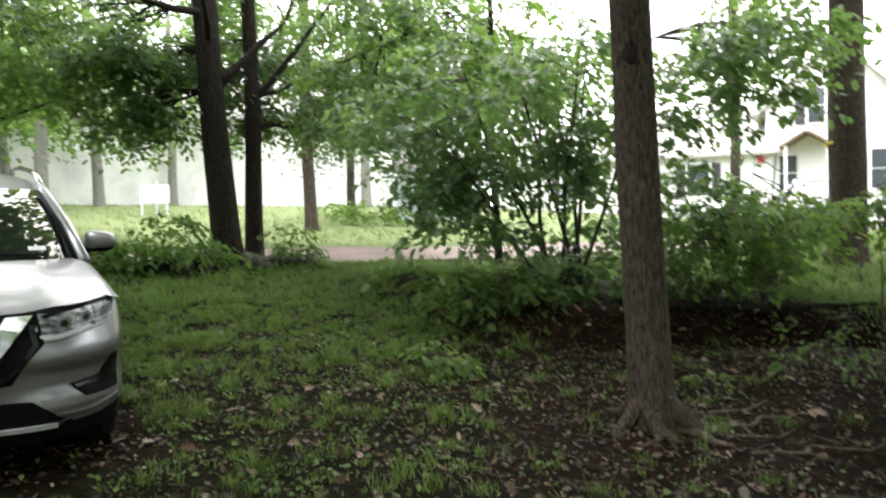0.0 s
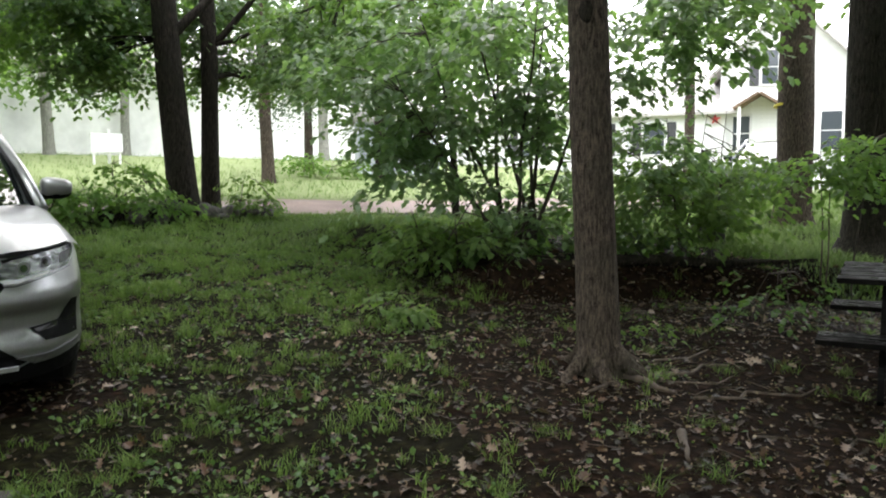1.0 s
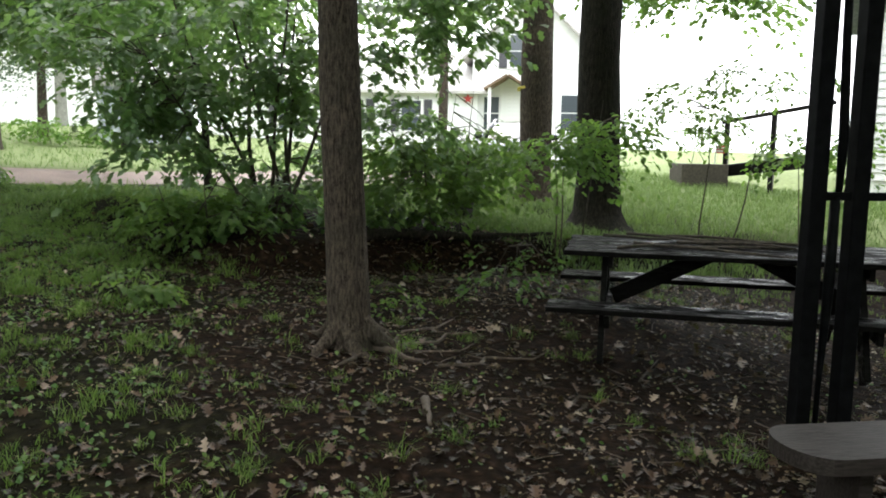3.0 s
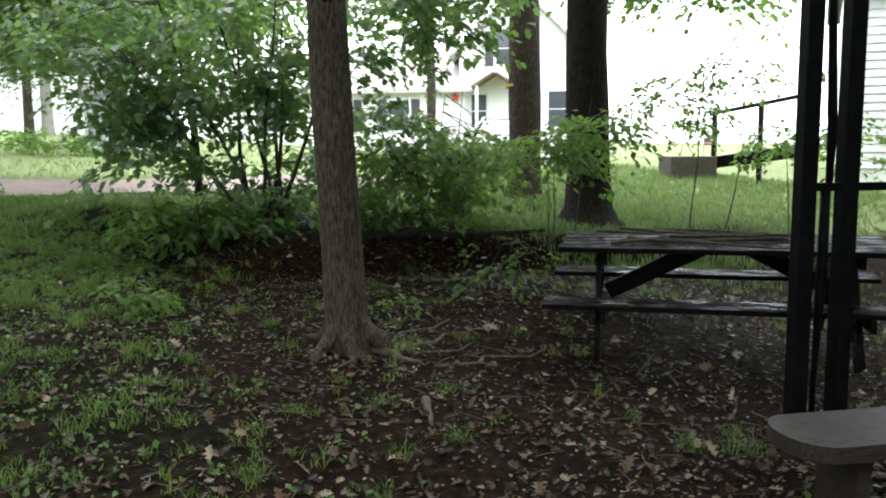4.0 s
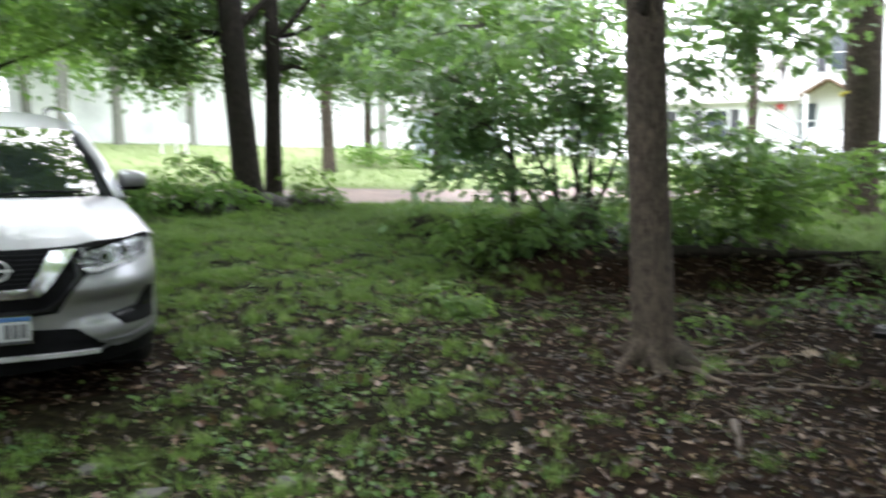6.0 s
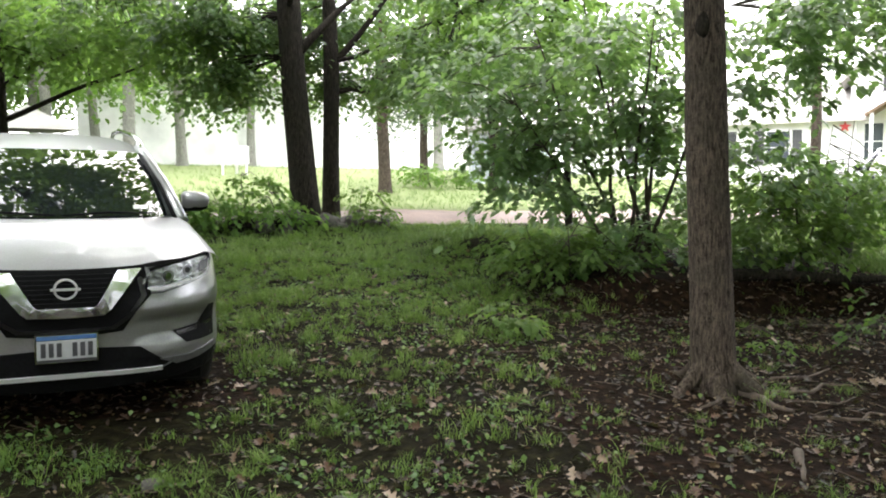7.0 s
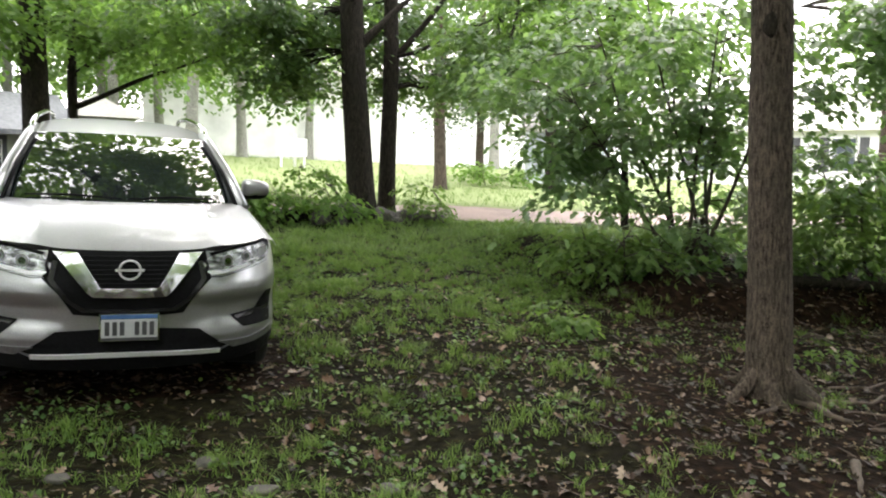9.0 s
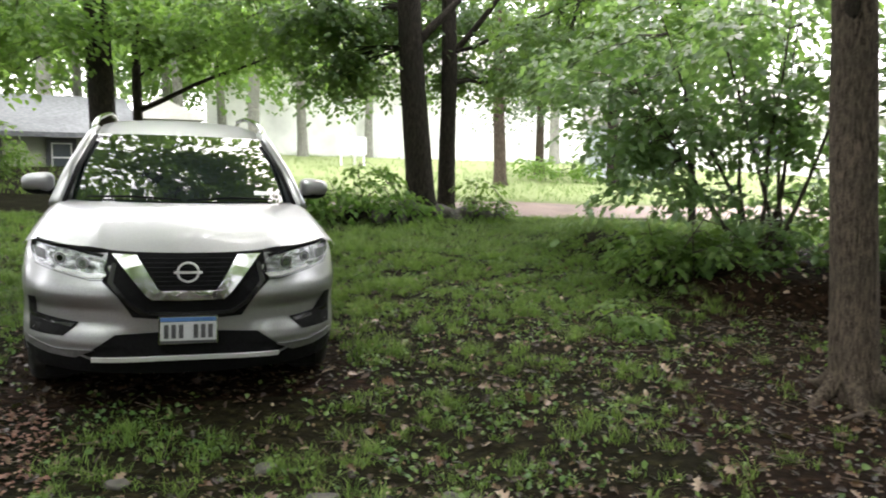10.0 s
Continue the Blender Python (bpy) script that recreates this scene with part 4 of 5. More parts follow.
grille = fascia(both([(0, 0.988), (0.42, 1.0), (0.395, 0.90), (0.395, 0.87), (0.452, 0.828), (0.373, 0.743), (0.295, 0.622), (0.18, 0.612), (0, 0.606)]), 0.006, PLASTIC, "grille", car, "black mesh grille", 0.02, 4)
fascia(both([(0, 0.782), (0.148, 0.782), (0.162, 0.795), (0.272, 0.985), (0.402, 0.99), (0.374, 0.955), (0.226, 0.757), (0.192, 0.73), (0, 0.724)]), 0.034, CHROME, "grille_bar", grille, "bright chrome V-shaped grille bar", 0.03, 4)
fascia(both([(0, 0.655), (0.232, 0.66), (0.312, 0.715), (0.395, 0.83), (0.375, 0.93), (0.40, 0.94), (0.425, 0.828), (0.335, 0.70), (0.25, 0.638), (0, 0.634)]), 0.022, GLOSS_BLACK, "grille_blade", grille, "gloss black V-shaped blade", 0.02, 4)
for k in range(7):
    zk = 0.80 + 0.026 * k
    wk = 0.155 + 0.56 * (zk - 0.79)
    fascia([(-wk, zk), (wk, zk), (wk, zk + 0.007), (-wk, zk + 0.007)], 0.014, PLASTIC, "grille_slat", grille, "", 0.008, 2)
bm = bmesh.new()
for k in range(24):
    a0, a1 = 2 * math.pi * k / 24, 2 * math.pi * (k + 1) / 24
    ring = []
    for a in (a0, a1):
        ring.append([bm.verts.new((r * math.cos(a), nose(0, 0.89) - o, 0.885 + r * math.sin(a))) for r, o in ((0.050, 0.02), (0.053, 0.036), (0.060, 0.036), (0.063, 0.02))])
    for j in range(3):
        bm.faces.new((ring[0][j], ring[0][j + 1], ring[1][j + 1], ring[1][j]))
box(bm, -0.076, nose(0, 0.89) - 0.037, 0.879, 0.076, nose(0, 0.89) - 0.018, 0.891)
bmesh.ops.recalc_face_normals(bm, faces=bm.faces)
part("badge", bm, BRIGHT, grille, "chrome ring badge with a bar")
fascia(both([(0, 0.53), (0.17, 0.532), (0.388, 0.518), (0.56, 0.39), (0.51, 0.372), (0, 0.372)]), 0.006, PLASTIC, "lower_intake", car, "black lower air intake")
fascia(both([(0, 0.388), (0.15, 0.388), (0.515, 0.378), (0.515, 0.352), (0.15, 0.362), (0, 0.362)]), 0.03, BRIGHT, "lip", car, "polished silver bumper lip", 0.05)
fascia(both([(0, 0.358), (0.50, 0.35), (0.58, 0.385), (0.74, 0.375), (0.915, 0.40), (0.91, 0.33), (0.8, 0.29), (0, 0.27)]), 0.008, PLASTIC, "lower_bumper", car, "black lower bumper", 0.03)
for s in (1, -1):
    flip = (lambda p: p) if s > 0 else mirrored
    lamp = fascia(flip([(0.40, 0.905), (0.445, 0.845), (0.51, 0.842), (0.70, 0.88), (0.81, 0.905), (0.845, 0.975), (0.835, 1.02), (0.60, 1.0), (0.46, 0.965)]), 0.006, LAMP_GREY, "headlight", car, "clear headlamp with grey inner housing", 0.02, 4)
    fascia(flip([(0.45, 0.962), (0.60, 0.992), (0.835, 1.02), (0.84, 1.034), (0.60, 1.008), (0.44, 0.978)]), 0.012, PLASTIC, "lamp_brow", lamp, "", 0.012)
    fascia(flip([(0.43, 0.866), (0.455, 0.848), (0.52, 0.848), (0.70, 0.886), (0.69, 0.900), (0.52, 0.868), (0.465, 0.872)]), 0.016, BRIGHT, "lamp_strip", lamp, "pale light strip", 0.01, 2)
    for cx, cz, cr in ((0.555, 0.925, 0.034), (0.675, 0.945, 0.030)):
        ring = [(s * (cx + cr * math.cos(2 * math.pi * k / 14)), cz + cr * math.sin(2 * math.pi * k / 14)) for k in range(14)]
        fascia(ring if s > 0 else ring[::-1], 0.013, SATIN, "reflector", lamp, "", 0.01, 1)
        ring = [(s * (cx + 0.6 * cr * math.cos(2 * math.pi * k / 14)), cz + 0.6 * cr * math.sin(2 * math.pi * k / 14)) for k in range(14)]
        fascia(ring if s > 0 else ring[::-1], 0.018, GLASS, "projector", lamp, "", 0.006, 1)
    fascia(flip([(0.75, 0.925), (0.81, 0.935), (0.825, 0.99), (0.76, 0.98)]), 0.013, SATIN, "indicator", lamp, "", 0.01, 1)
    fascia(flip([(0.392, 0.905), (0.44, 0.838), (0.51, 0.834), (0.70, 0.872), (0.817, 0.898), (0.853, 0.975), (0.842, 1.028), (0.60, 1.006), (0.455, 0.972)]), 0.03, LENS, "lens", lamp, "", 0.024, 4)
    bez = fascia(flip([(0.578, 0.581), (0.81, 0.603), (0.817, 0.70), (0.866, 0.69), (0.858, 0.49), (0.66, 0.498)]), 0.007, PLASTIC, "fog_lamp_bezel", car, "black fog lamp recess", 0.02)
    fascia(flip([(0.60, 0.573), (0.81, 0.594), (0.85, 0.60), (0.85, 0.575), (0.81, 0.570), (0.62, 0.553)]), 0.016, GLOSS_BLACK, "fog_lamp_bar", bez, "", 0.01, 1)
    fascia(flip([(0.50, 0.425), (0.70, 0.418), (0.905, 0.455), (0.905, 0.415), (0.74, 0.378), (0.60, 0.372)]), 0.014, SATIN, "skid_trim", car, "dull silver corner trim", 0.03)

for k, (xa, xb) in enumerate(((-0.62, -0.02), (0.02, 0.60))):
    bm = bmesh.new()
    tube(bm, [Vector(screen_point(xa / 0.745, 0.03)) + Vector((0, -0.012, 0.016)), Vector(screen_point((xa + xb) / 1.49, 0.05)) + Vector((0, -0.012, 0.02)), Vector(screen_point(xb / 0.745, 0.03)) + Vector((0, -0.012, 0.016))], [0.007, 0.009, 0.007], 6)
    part("wiper", bm, PLASTIC, car, smooth=True)
bm = boxed(-0.05, -0.002, -0.025, 0.05, 0.002, 0.025)
bmesh.ops.transform(bm, matrix=Matrix.Translation((0.52, 1.215, 1.235)) @ Matrix.Rotation(radians(-66), 4, "X"), verts=bm.verts)
part("sticker", bm, WHITE, car, "small white windscreen sticker")
plate = fascia([(-0.16, 0.47), (0.16, 0.47), (0.16, 0.635), (-0.16, 0.635)], 0.05, CHROME, "number_plate", car, "pale number plate with a blue band in a metal frame", 0.02)
PLATE_WHITE = surface("plate_white", (0.40, 0.41, 0.42), (0.46, 0.47, 0.48), 20, 0.4, 0, 0.02)
PLATE_BLUE = surface("plate_blue", (0.05, 0.12, 0.30), (0.07, 0.16, 0.36), 20, 0.4, 0, 0.02)
fascia([(-0.15, 0.492), (0.15, 0.492), (0.15, 0.600), (-0.15, 0.600)], 0.054, PLATE_WHITE, "plate_face", plate, "", 0.004)
fascia([(-0.15, 0.606), (0.15, 0.606), (0.15, 0.628), (-0.15, 0.628)], 0.054, PLATE_BLUE, "plate_band", plate, "blue band", 0.004)
fascia([(-0.15, 0.474), (0.15, 0.474), (0.15, 0.490), (-0.15, 0.490)], 0.054, DARK_TRIM, "plate_foot", plate, "dark lower band", 0.004)
for k in range(7):
    if k != 3:
        x = -0.131 + k * 0.0395
        fascia([(x, 0.506), (x + 0.025, 0.506), (x + 0.025, 0.588), (x, 0.588)], 0.058, DARK_TRIM, "bar", plate, "", 0.004, 1)


# ---- houses ----
def window(parent, x0, x1, z0, z1, y, bars=True, shutters=False, trim=WHITE, sash=None):
    """A sash window in a wall that faces -y."""
    w = part("window", boxed(x0 - 0.09, y - 0.06, z0 - 0.09, x1 + 0.09, y + 0.02, z1 + 0.09, 0.01), trim, parent)
    if sash:
        part("sash", boxed(x0 + 0.02, y - 0.066, z0 + 0.02, x1 - 0.02, y - 0.061, z1 - 0.02), sash, w)
        x0, x1, z0, z1 = x0 + 0.05, x1 - 0.05, z0 + 0.05, z1 - 0.05
    part("pane", boxed(x0, y - 0.074, z0, x1, y - 0.062, (z0 + z1) / 2 - 0.02), WINDOW, w)
    part("pane", boxed(x0, y - 0.074, (z0 + z1) / 2 + 0.02, x1, y - 0.062, z1), WINDOW, w)
    if shutters:
        for a, b_ in ((x0 - 0.45, x0 - 0.12), (x1 + 0.12, x1 + 0.45)):
            part("shutter", boxed(a, y - 0.05, z0 - 0.05, b_, y + 0.0, z1 + 0.05, 0.01), DARK_TRIM, w)


def siding(parent, x0, x1, z0, z1, y, course=0.16):
    """Lapped boards, each a piece of its own on one shared mesh."""
    bm = bmesh.new()
    vs = [bm.verts.new(p) for p in ((x0, y - 0.024, 0), (x1, y - 0.024, 0), (x1, y - 0.004, course), (x0, y - 0.004, course), (x0, y + 0.01, 0), (x1, y + 0.01, 0))]
    bm.faces.new(vs[:4])
    bm.faces.new((vs[4], vs[5], vs[1], vs[0]))
    me = mesh_of(bm, "board", parent.data.materials[0])
    for k in range(int((z1 - z0) / course)):
        o = new("board", me)
        o.parent, o.location = parent, (0, 0, z0 + k * course)


def house(name, label, m, W, D, H, roof_h, wall, ridge="x", over=0.4, wins=(), shutters=False, gable_win=None, base=1.5, trim=WHITE, boards=True, roofing=None):
    """A house whose front faces local -y, standing on the middle of its front edge."""
    th = thing(name, label, "house", m)
    bm = boxed(-W / 2, 0.03, -base, W / 2, D, H)
    if ridge == "y":
        vs = [bm.verts.new(p) for p in ((-W / 2, 0.02, H), (W / 2, 0.02, H), (0, 0.02, H + roof_h), (-W / 2, D, H), (W / 2, D, H), (0, D, H + roof_h))]
        bm.faces.new(vs[:3])
        bm.faces.new(vs[5:2:-1])
    wl_ = part("wall", bm, wall, th)
    if boards:
        siding(wl_, -W / 2, W / 2, 0, H, 0.026)
    bm = bmesh.new()
    t = 0.12
    if ridge == "y":
        s = roof_h / (W / 2)
        for g in (-1, 1):
            vs = [bm.verts.new((g * x, y, H + roof_h - s * abs(x) + dz)) for dz in (0, t) for x, y in ((0, -over), (W / 2 + over, -over), (W / 2 + over, D + over), (0, D + over))]
            for q in ((0, 1, 2, 3), (4, 5, 6, 7), (0, 1, 5, 4), (1, 2, 6, 5), (2, 3, 7, 6), (3, 0, 4, 7)):
                bm.faces.new([vs[i] for i in q])
    else:
        s = roof_h / (D / 2)
        for g in (0, 1):
            pts = [(-W / 2 - over, -over), (W / 2 + over, -over), (W / 2 + over, D / 2), (-W / 2 - over, D / 2)]
            vs = [bm.verts.new((x, D - y if g else y, H + s * y + dz)) for dz in (0, t) for x, y in pts]
            for q in ((0, 1, 2, 3), (4, 5, 6, 7), (0, 1, 5, 4), (1, 2, 6, 5), (2, 3, 7, 6), (3, 0, 4, 7)):
                bm.faces.new([vs[i] for i in q])
    bmesh.ops.recalc_face_normals(bm, faces=bm.faces)
    part("roof", bm, roofing or ROOFING, th)
    for x0, x1, z0, z1 in wins:
        window(th, x0, x1, z0, z1, 0.0, True, shutters, trim, WHITE if trim is DARK_TRIM else None)
    if gable_win:
        window(th, *gable_win, 0.0, True, True, trim)
    return th


def facing(x, y, z, deg):
    return Matrix.Translation((x, y, z)) @ Matrix.Rotation(radians(deg), 4, "Z")


house("cabin", "pale green cabin with a grey roof and dark-trimmed windows", facing(-5.4, 16.6, 0.75, 12), 9.0, 6.0, 1.55, 1.0, CREAM, "x", 0.45,
      wins=((2.72, 3.22, 0.55, 1.3), (1.1, 1.6, 0.55, 1.3)), trim=DARK_TRIM)
wh = house("white_house", "white two-storey gabled house with dark shutters", facing(28.37, 13.97, 1.2, -58), 4.8, 9.0, 4.0, 2.35, WHITE, "y", 0.4,
           wins=((-1.9, -1.3, 0.9, 2.2), (1.2, 1.9, 0.9, 2.3)), gable_win=(-0.9, -0.35, 3.4, 4.65), roofing=PALE_ROOF)
for g in (-1, 1):
    bm = bmesh.new()
    box(bm, 0, -1.3, 0, 1.05, 0.1, 0.09, 0, Matrix.Translation((-0.9, 0, 2.95)) @ Matrix.Diagonal((g, 1, 1, 1)) @ Matrix.Rotation(radians(32), 4, "Y"))
    bmesh.ops.recalc_face_normals(bm, faces=bm.faces)
    part("porch_roof", bm, PORCH_BROWN, wh, "brown gabled porch roof")
for x in (-1.6, -0.2):
    part("porch_post", boxed(x - 0.06, -1.2, -0.5, x + 0.06, -1.08, 2.5, 0.01), WHITE, wh)
house("white_house_wing", "long low white house wing with a pale roof", facing(24.0, 20.5, 1.2, -58), 11.4, 6.0, 2.5, 1.6, WHITE, "x", 0.4,
      wins=((-2.6, -1.8, 0.8, 2.0), (0.2, 1.0, 0.8, 2.0), (2.6, 3.4, 0.8, 2.0)), shutters=True, roofing=PALE_ROOF)
house("white_hall", "large white building beyond the lane", facing(12.5, 33.0, 2.0, -12), 22.0, 10.0, 4.2, 2.2, WHITE, "x", 0.5, boards=False, roofing=PALE_ROOF)
house("grey_shed", "small pale grey shed beyond the lane", facing(13.8, 18.0, 1.1, -25), 2.6, 2.4, 1.9, 0.7, SHED_GREY, "x", 0.15, roofing=PALE_ROOF)
side_house = house("cottage", "white sided cottage with a dark-trimmed window", facing(18.65, -4.15, 0.85, -75), 7.0, 5.0, 3.6, 1.2, WHITE, "x", 0.3, wins=((-0.6, 0.5, 1.4, 2.6),), trim=DARK_TRIM)

# ---- ramp, planter ----
ramp_ = thing("wheelchair_ramp", "grey wooden access ramp with a handrail", "ramp", Matrix.Translation(on(16.9, 1.5)))
e0, e1 = Vector((0, 0, 0.25)), Vector((-1.0, -2.4, 0.55))
bm = bmesh.new()
d = e1 - e0
rot = Vector((1, 0, 0)).rotation_difference(d).to_matrix().to_4x4()
box(bm, 0, -0.03, -0.12, d.length, 0.03, 0.12, 0, Matrix.Translation(e0) @ rot)
part("skirt", bm, DARK_WOOD, ramp_)
bm = bmesh.new()
box(bm, 0, -0.04, -0.04, d.length, 0.04, 0.04, 0.005, Matrix.Translation(e0 + Vector((0, 0, 1.0))) @ rot)
part("handrail", bm, DARK_WOOD, ramp_)
for k in range(3):
    p = e0 + d * (0.05 + 0.45 * k)
    part("rail_post", boxed(p.x - 0.045, p.y - 0.045, -0.3, p.x + 0.045, p.y + 0.045, p.z + 1.0, 0.005), DARK_WOOD, ramp_)
planter = thing("planter", "square brown brick planter on the grass", "planter", facing(16.4, 1.75, gz(16.4, 1.75), -45))
part("wall", boxed(-0.48, -0.35, -0.2, 0.48, 0.35, 0.42, 0.02), BRICK, planter)

# ---- unseen canopy added over and behind the yard for shade ----
for i, (x, y, r, blobs) in enumerate([
        (-5.5, -3.0, 0.25, [(-4.6, -1.5, 7.6, 3.0, 3.4, 1.3, 90), (-7, 3, 7.8, 3.0, 3.6, 1.4, 80)]),
        (1.5, -9.5, 0.3, [(0.5, -7.5, 7.6, 4.2, 3.2, 1.5, 34), (3.5, -5.5, 6.6, 3.0, 2.4, 0.9, 90), (3.0, -12, 6.5, 4.0, 3.0, 2.6, 110)]),
        (8.5, -8.0, 0.28, [(6.5, -5.5, 6.8, 3.4, 3.0, 1.4, 170), (11, -8, 6.0, 3.4, 3.4, 2.6, 110), (7.5, -2.2, 6.8, 2.6, 2.2, 0.9, 90), (5.6, -4.2, 5.8, 2.2, 2.0, 0.6, 90)]),
        (-5.0, -11.0, 0.28, [(-5.5, -10, 6.0, 3.6, 3.4, 2.8, 100), (-9, -5, 6, 3.0, 3.6, 2.6, 80)])]):
    tree("unseen tall maple added to shade the yard", on(x, y), (x + 0.3, y + 0.2, 10), r, 0.6 * r, [(0.6, (x + 2, y + 1.6, 7.4), 0.08), (0.55, (x - 2, y + 1.2, 7.2), 0.08)],
         blobs, 40, 0.26, LEAF, BARK_DARK, 1.4, seed=60 + i, leaf_r=1.0, group="yard maples", sides=12, lobes=False)
# Crown out of view, added to shade the ground and reflect in the windscreen.
tree("broad maple whose crown hangs over the parked car", on(-4.6, 6.5), (-4.2, 6.4, 10), 0.26, 0.16, [(0.6, (-1.0, 4.5, 7.4), 0.1), (0.6, (-1.5, 7.5, 7.6), 0.1)],
     [(-0.8, 3.2, 7.4, 3.4, 2.6, 1.0, 100), (-2.2, 7.5, 7.6, 1.6, 1.6, 0.8, 26), (0.6, 6.4, 7.6, 1.3, 1.6, 0.7, 20), (-4.8, 12.8, 5.0, 2.0, 1.6, 0.8, 60), (-5.5, 15.0, 4.6, 2.4, 1.2, 0.7, 40), (1.6, 3.4, 7.6, 2.4, 2.6, 0.9, 70), (3.6, -1.5, 7.6, 2.8, 3.0, 1.1, 110), (5.6, -0.6, 7.4, 2.6, 2.0, 0.9, 60)], 40, 0.26, LEAF, BARK_DARK, 1.4, seed=70, leaf_r=1.0, sides=12, lobes=False)

# Ring of unseen trees added to cut the light on surfaces facing the camera.
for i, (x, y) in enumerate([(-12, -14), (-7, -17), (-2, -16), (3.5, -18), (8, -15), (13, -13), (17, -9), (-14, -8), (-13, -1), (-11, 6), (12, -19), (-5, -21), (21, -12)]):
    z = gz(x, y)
    tree("unseen leafy tree added behind the yard to block light", on(x, y), (x, y, 9.5), 0.2, 0.1, [(0.5, (x + 1.5, y + 1, 5.5), 0.05)],
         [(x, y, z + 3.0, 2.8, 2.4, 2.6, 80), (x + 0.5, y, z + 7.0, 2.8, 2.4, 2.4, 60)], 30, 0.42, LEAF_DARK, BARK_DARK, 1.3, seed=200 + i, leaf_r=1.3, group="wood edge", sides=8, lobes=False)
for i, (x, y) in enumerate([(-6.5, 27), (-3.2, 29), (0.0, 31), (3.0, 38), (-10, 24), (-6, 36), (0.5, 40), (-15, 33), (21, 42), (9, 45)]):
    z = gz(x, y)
    tree("leafy tree with colours paled as if by distant mist", on(x, y), (x, y, 11), 0.2, 0.1, [(0.4, (x + 1.2, y - 1, 5.5), 0.05)],
         [(x, y - 0.5, z + 3.3, 2.4, 1.6, 0.9, 30), (x, y - 0.5, z + 4.8, 2.6, 2.0, 1.8, 56), (x + 0.4, y - 0.5, z + 8.0, 2.8, 2.2, 1.8, 50)], 34, 0.26, LEAF_HAZED, BARK_HAZED, 1.3, seed=240 + i, leaf_r=1.0, group="far grove", sides=8, lobes=False)

# ---- grass, weeds, fallen leaves ----
def tuft_noise(x, y):
    return 0.5 + 0.25 * np.sin(2.7 * x + 1.3 * np.sin(2.1 * y)) * np.sin(3.1 * y + 0.7 * x) + 0.25 * np.sin(6.1 * x - 2.2 * y + 2 * np.sin(1.1 * x)) * np.sin(5.3 * y + 1.9 * x)


def grass_mesh(name, x, y, h, w, lean=0.5, mat=GRASS):
    N = len(x)
    z = ground_height(x, y) - 0.004
    yaw = rng.uniform(0, 2 * np.pi, N)
    out_ = np.stack([np.cos(yaw), np.sin(yaw), np.zeros(N)], -1)
    side = np.stack([-np.sin(yaw), np.cos(yaw), np.zeros(N)], -1)
    b0 = np.stack([x, y, z], -1)
    ln = (h * rng.uniform(0.2, 1.0, N) * lean * 1.6)[:, None]
    up = np.array([0, 0, 1.0])
    hh, ww = h[:, None], w[:, None]
    v = np.stack([b0 - side * ww / 2, b0 + side * ww / 2, b0 + up * hh * 0.6 + out_ * ln * 0.35 + side * ww * 0.4, b0 + up * hh * 0.6 + out_ * ln * 0.35 - side * ww * 0.4, b0 + up * hh * 0.92 + out_ * ln], 1)
    k = np.arange(N)[:, None] * 5
    return strewn(name, v.reshape(-1, 3).tolist(), (k + np.array([0, 1, 2, 3])).tolist() + (k + np.array([3, 2, 4])).tolist(), mat)


def scatter(n_, x0, x1, y0, y1, weight, near=0.0):
    """Places kept by weight; near pulls them toward the camera's side."""
    x = rng.uniform(x0, x1, n_)
    y = y0 + (y1 - y0) * rng.uniform(0, 1, n_) ** (1 + near)
    keep = rng.uniform(0, 1, n_) < weight(x, y)
    return x[keep], y[keep]


def lawn(x, y):
    g = grassiness(x, y)
    t = tuft_noise(x, y)
    return np.clip(0.16 * g + 1.5 * g * np.clip(t - 0.42, 0, 1) + 0.06 * (t > 0.8), 0, 1) * (1 - (np.abs(x) < 1.0) * (y > -0.1) * (y < 5)) * (1 - (x < -0.75) * (y < 0.4))


tx, ty = scatter(24000, -3, 9.5, -4.4, 8.3, lawn, 0.35)
mx_, my_ = scatter(24000, -3, 7.5, 0.8, 8.3, lambda x, y: np.clip(1.3 * grassiness(x, y) * np.clip(tuft_noise(1.3 * x, 1.3 * y) - 0.12, 0, 1) * smoothstep(0.8, 2.5, y), 0, 1) * (1 - (np.abs(x) < 1.0) * (y < 5)))
tx, ty = np.concatenate([tx, mx_]), np.concatenate([ty, my_])
rep_ = 14
bx = np.repeat(tx, rep_) + rng.normal(0, 0.022, len(tx) * rep_)
by = np.repeat(ty, rep_) + rng.normal(0, 0.022, len(tx) * rep_)
hh = np.repeat(rng.uniform(0.025, 0.075, len(tx)) * (1 + 0.9 * (tuft_noise(tx, ty) > 0.7)), rep_) * rng.uniform(0.6, 1.2, len(bx))
tagged(new("grass", grass_mesh("grass", bx, by, hh, rng.uniform(0.003, 0.006, len(bx)), 1.0)), "patchy short wet green grass tufts", "grass", kind="stuff")
tx, ty = scatter(2600, -2.5, 8.5, -4.0, 6.5, lambda x, y: np.clip(0.10 + 0.5 * grassiness(x, y), 0, 1) * (tuft_noise(x * 1.4 + 1, y * 1.4) > 0.5) * (1 - (np.abs(x) < 0.95) * (y > -0.1) * (y < 5)) * (1 - (x < -0.75) * (y < 0.4)), 0.5)
bx, by = np.repeat(tx, 60) + rng.normal(0, 0.04, len(tx) * 60), np.repeat(ty, 60) + rng.normal(0, 0.04, len(tx) * 60)
hh = np.repeat(rng.uniform(0.035, 0.10, len(tx)), 60) * rng.uniform(0.5, 1.2, len(bx))
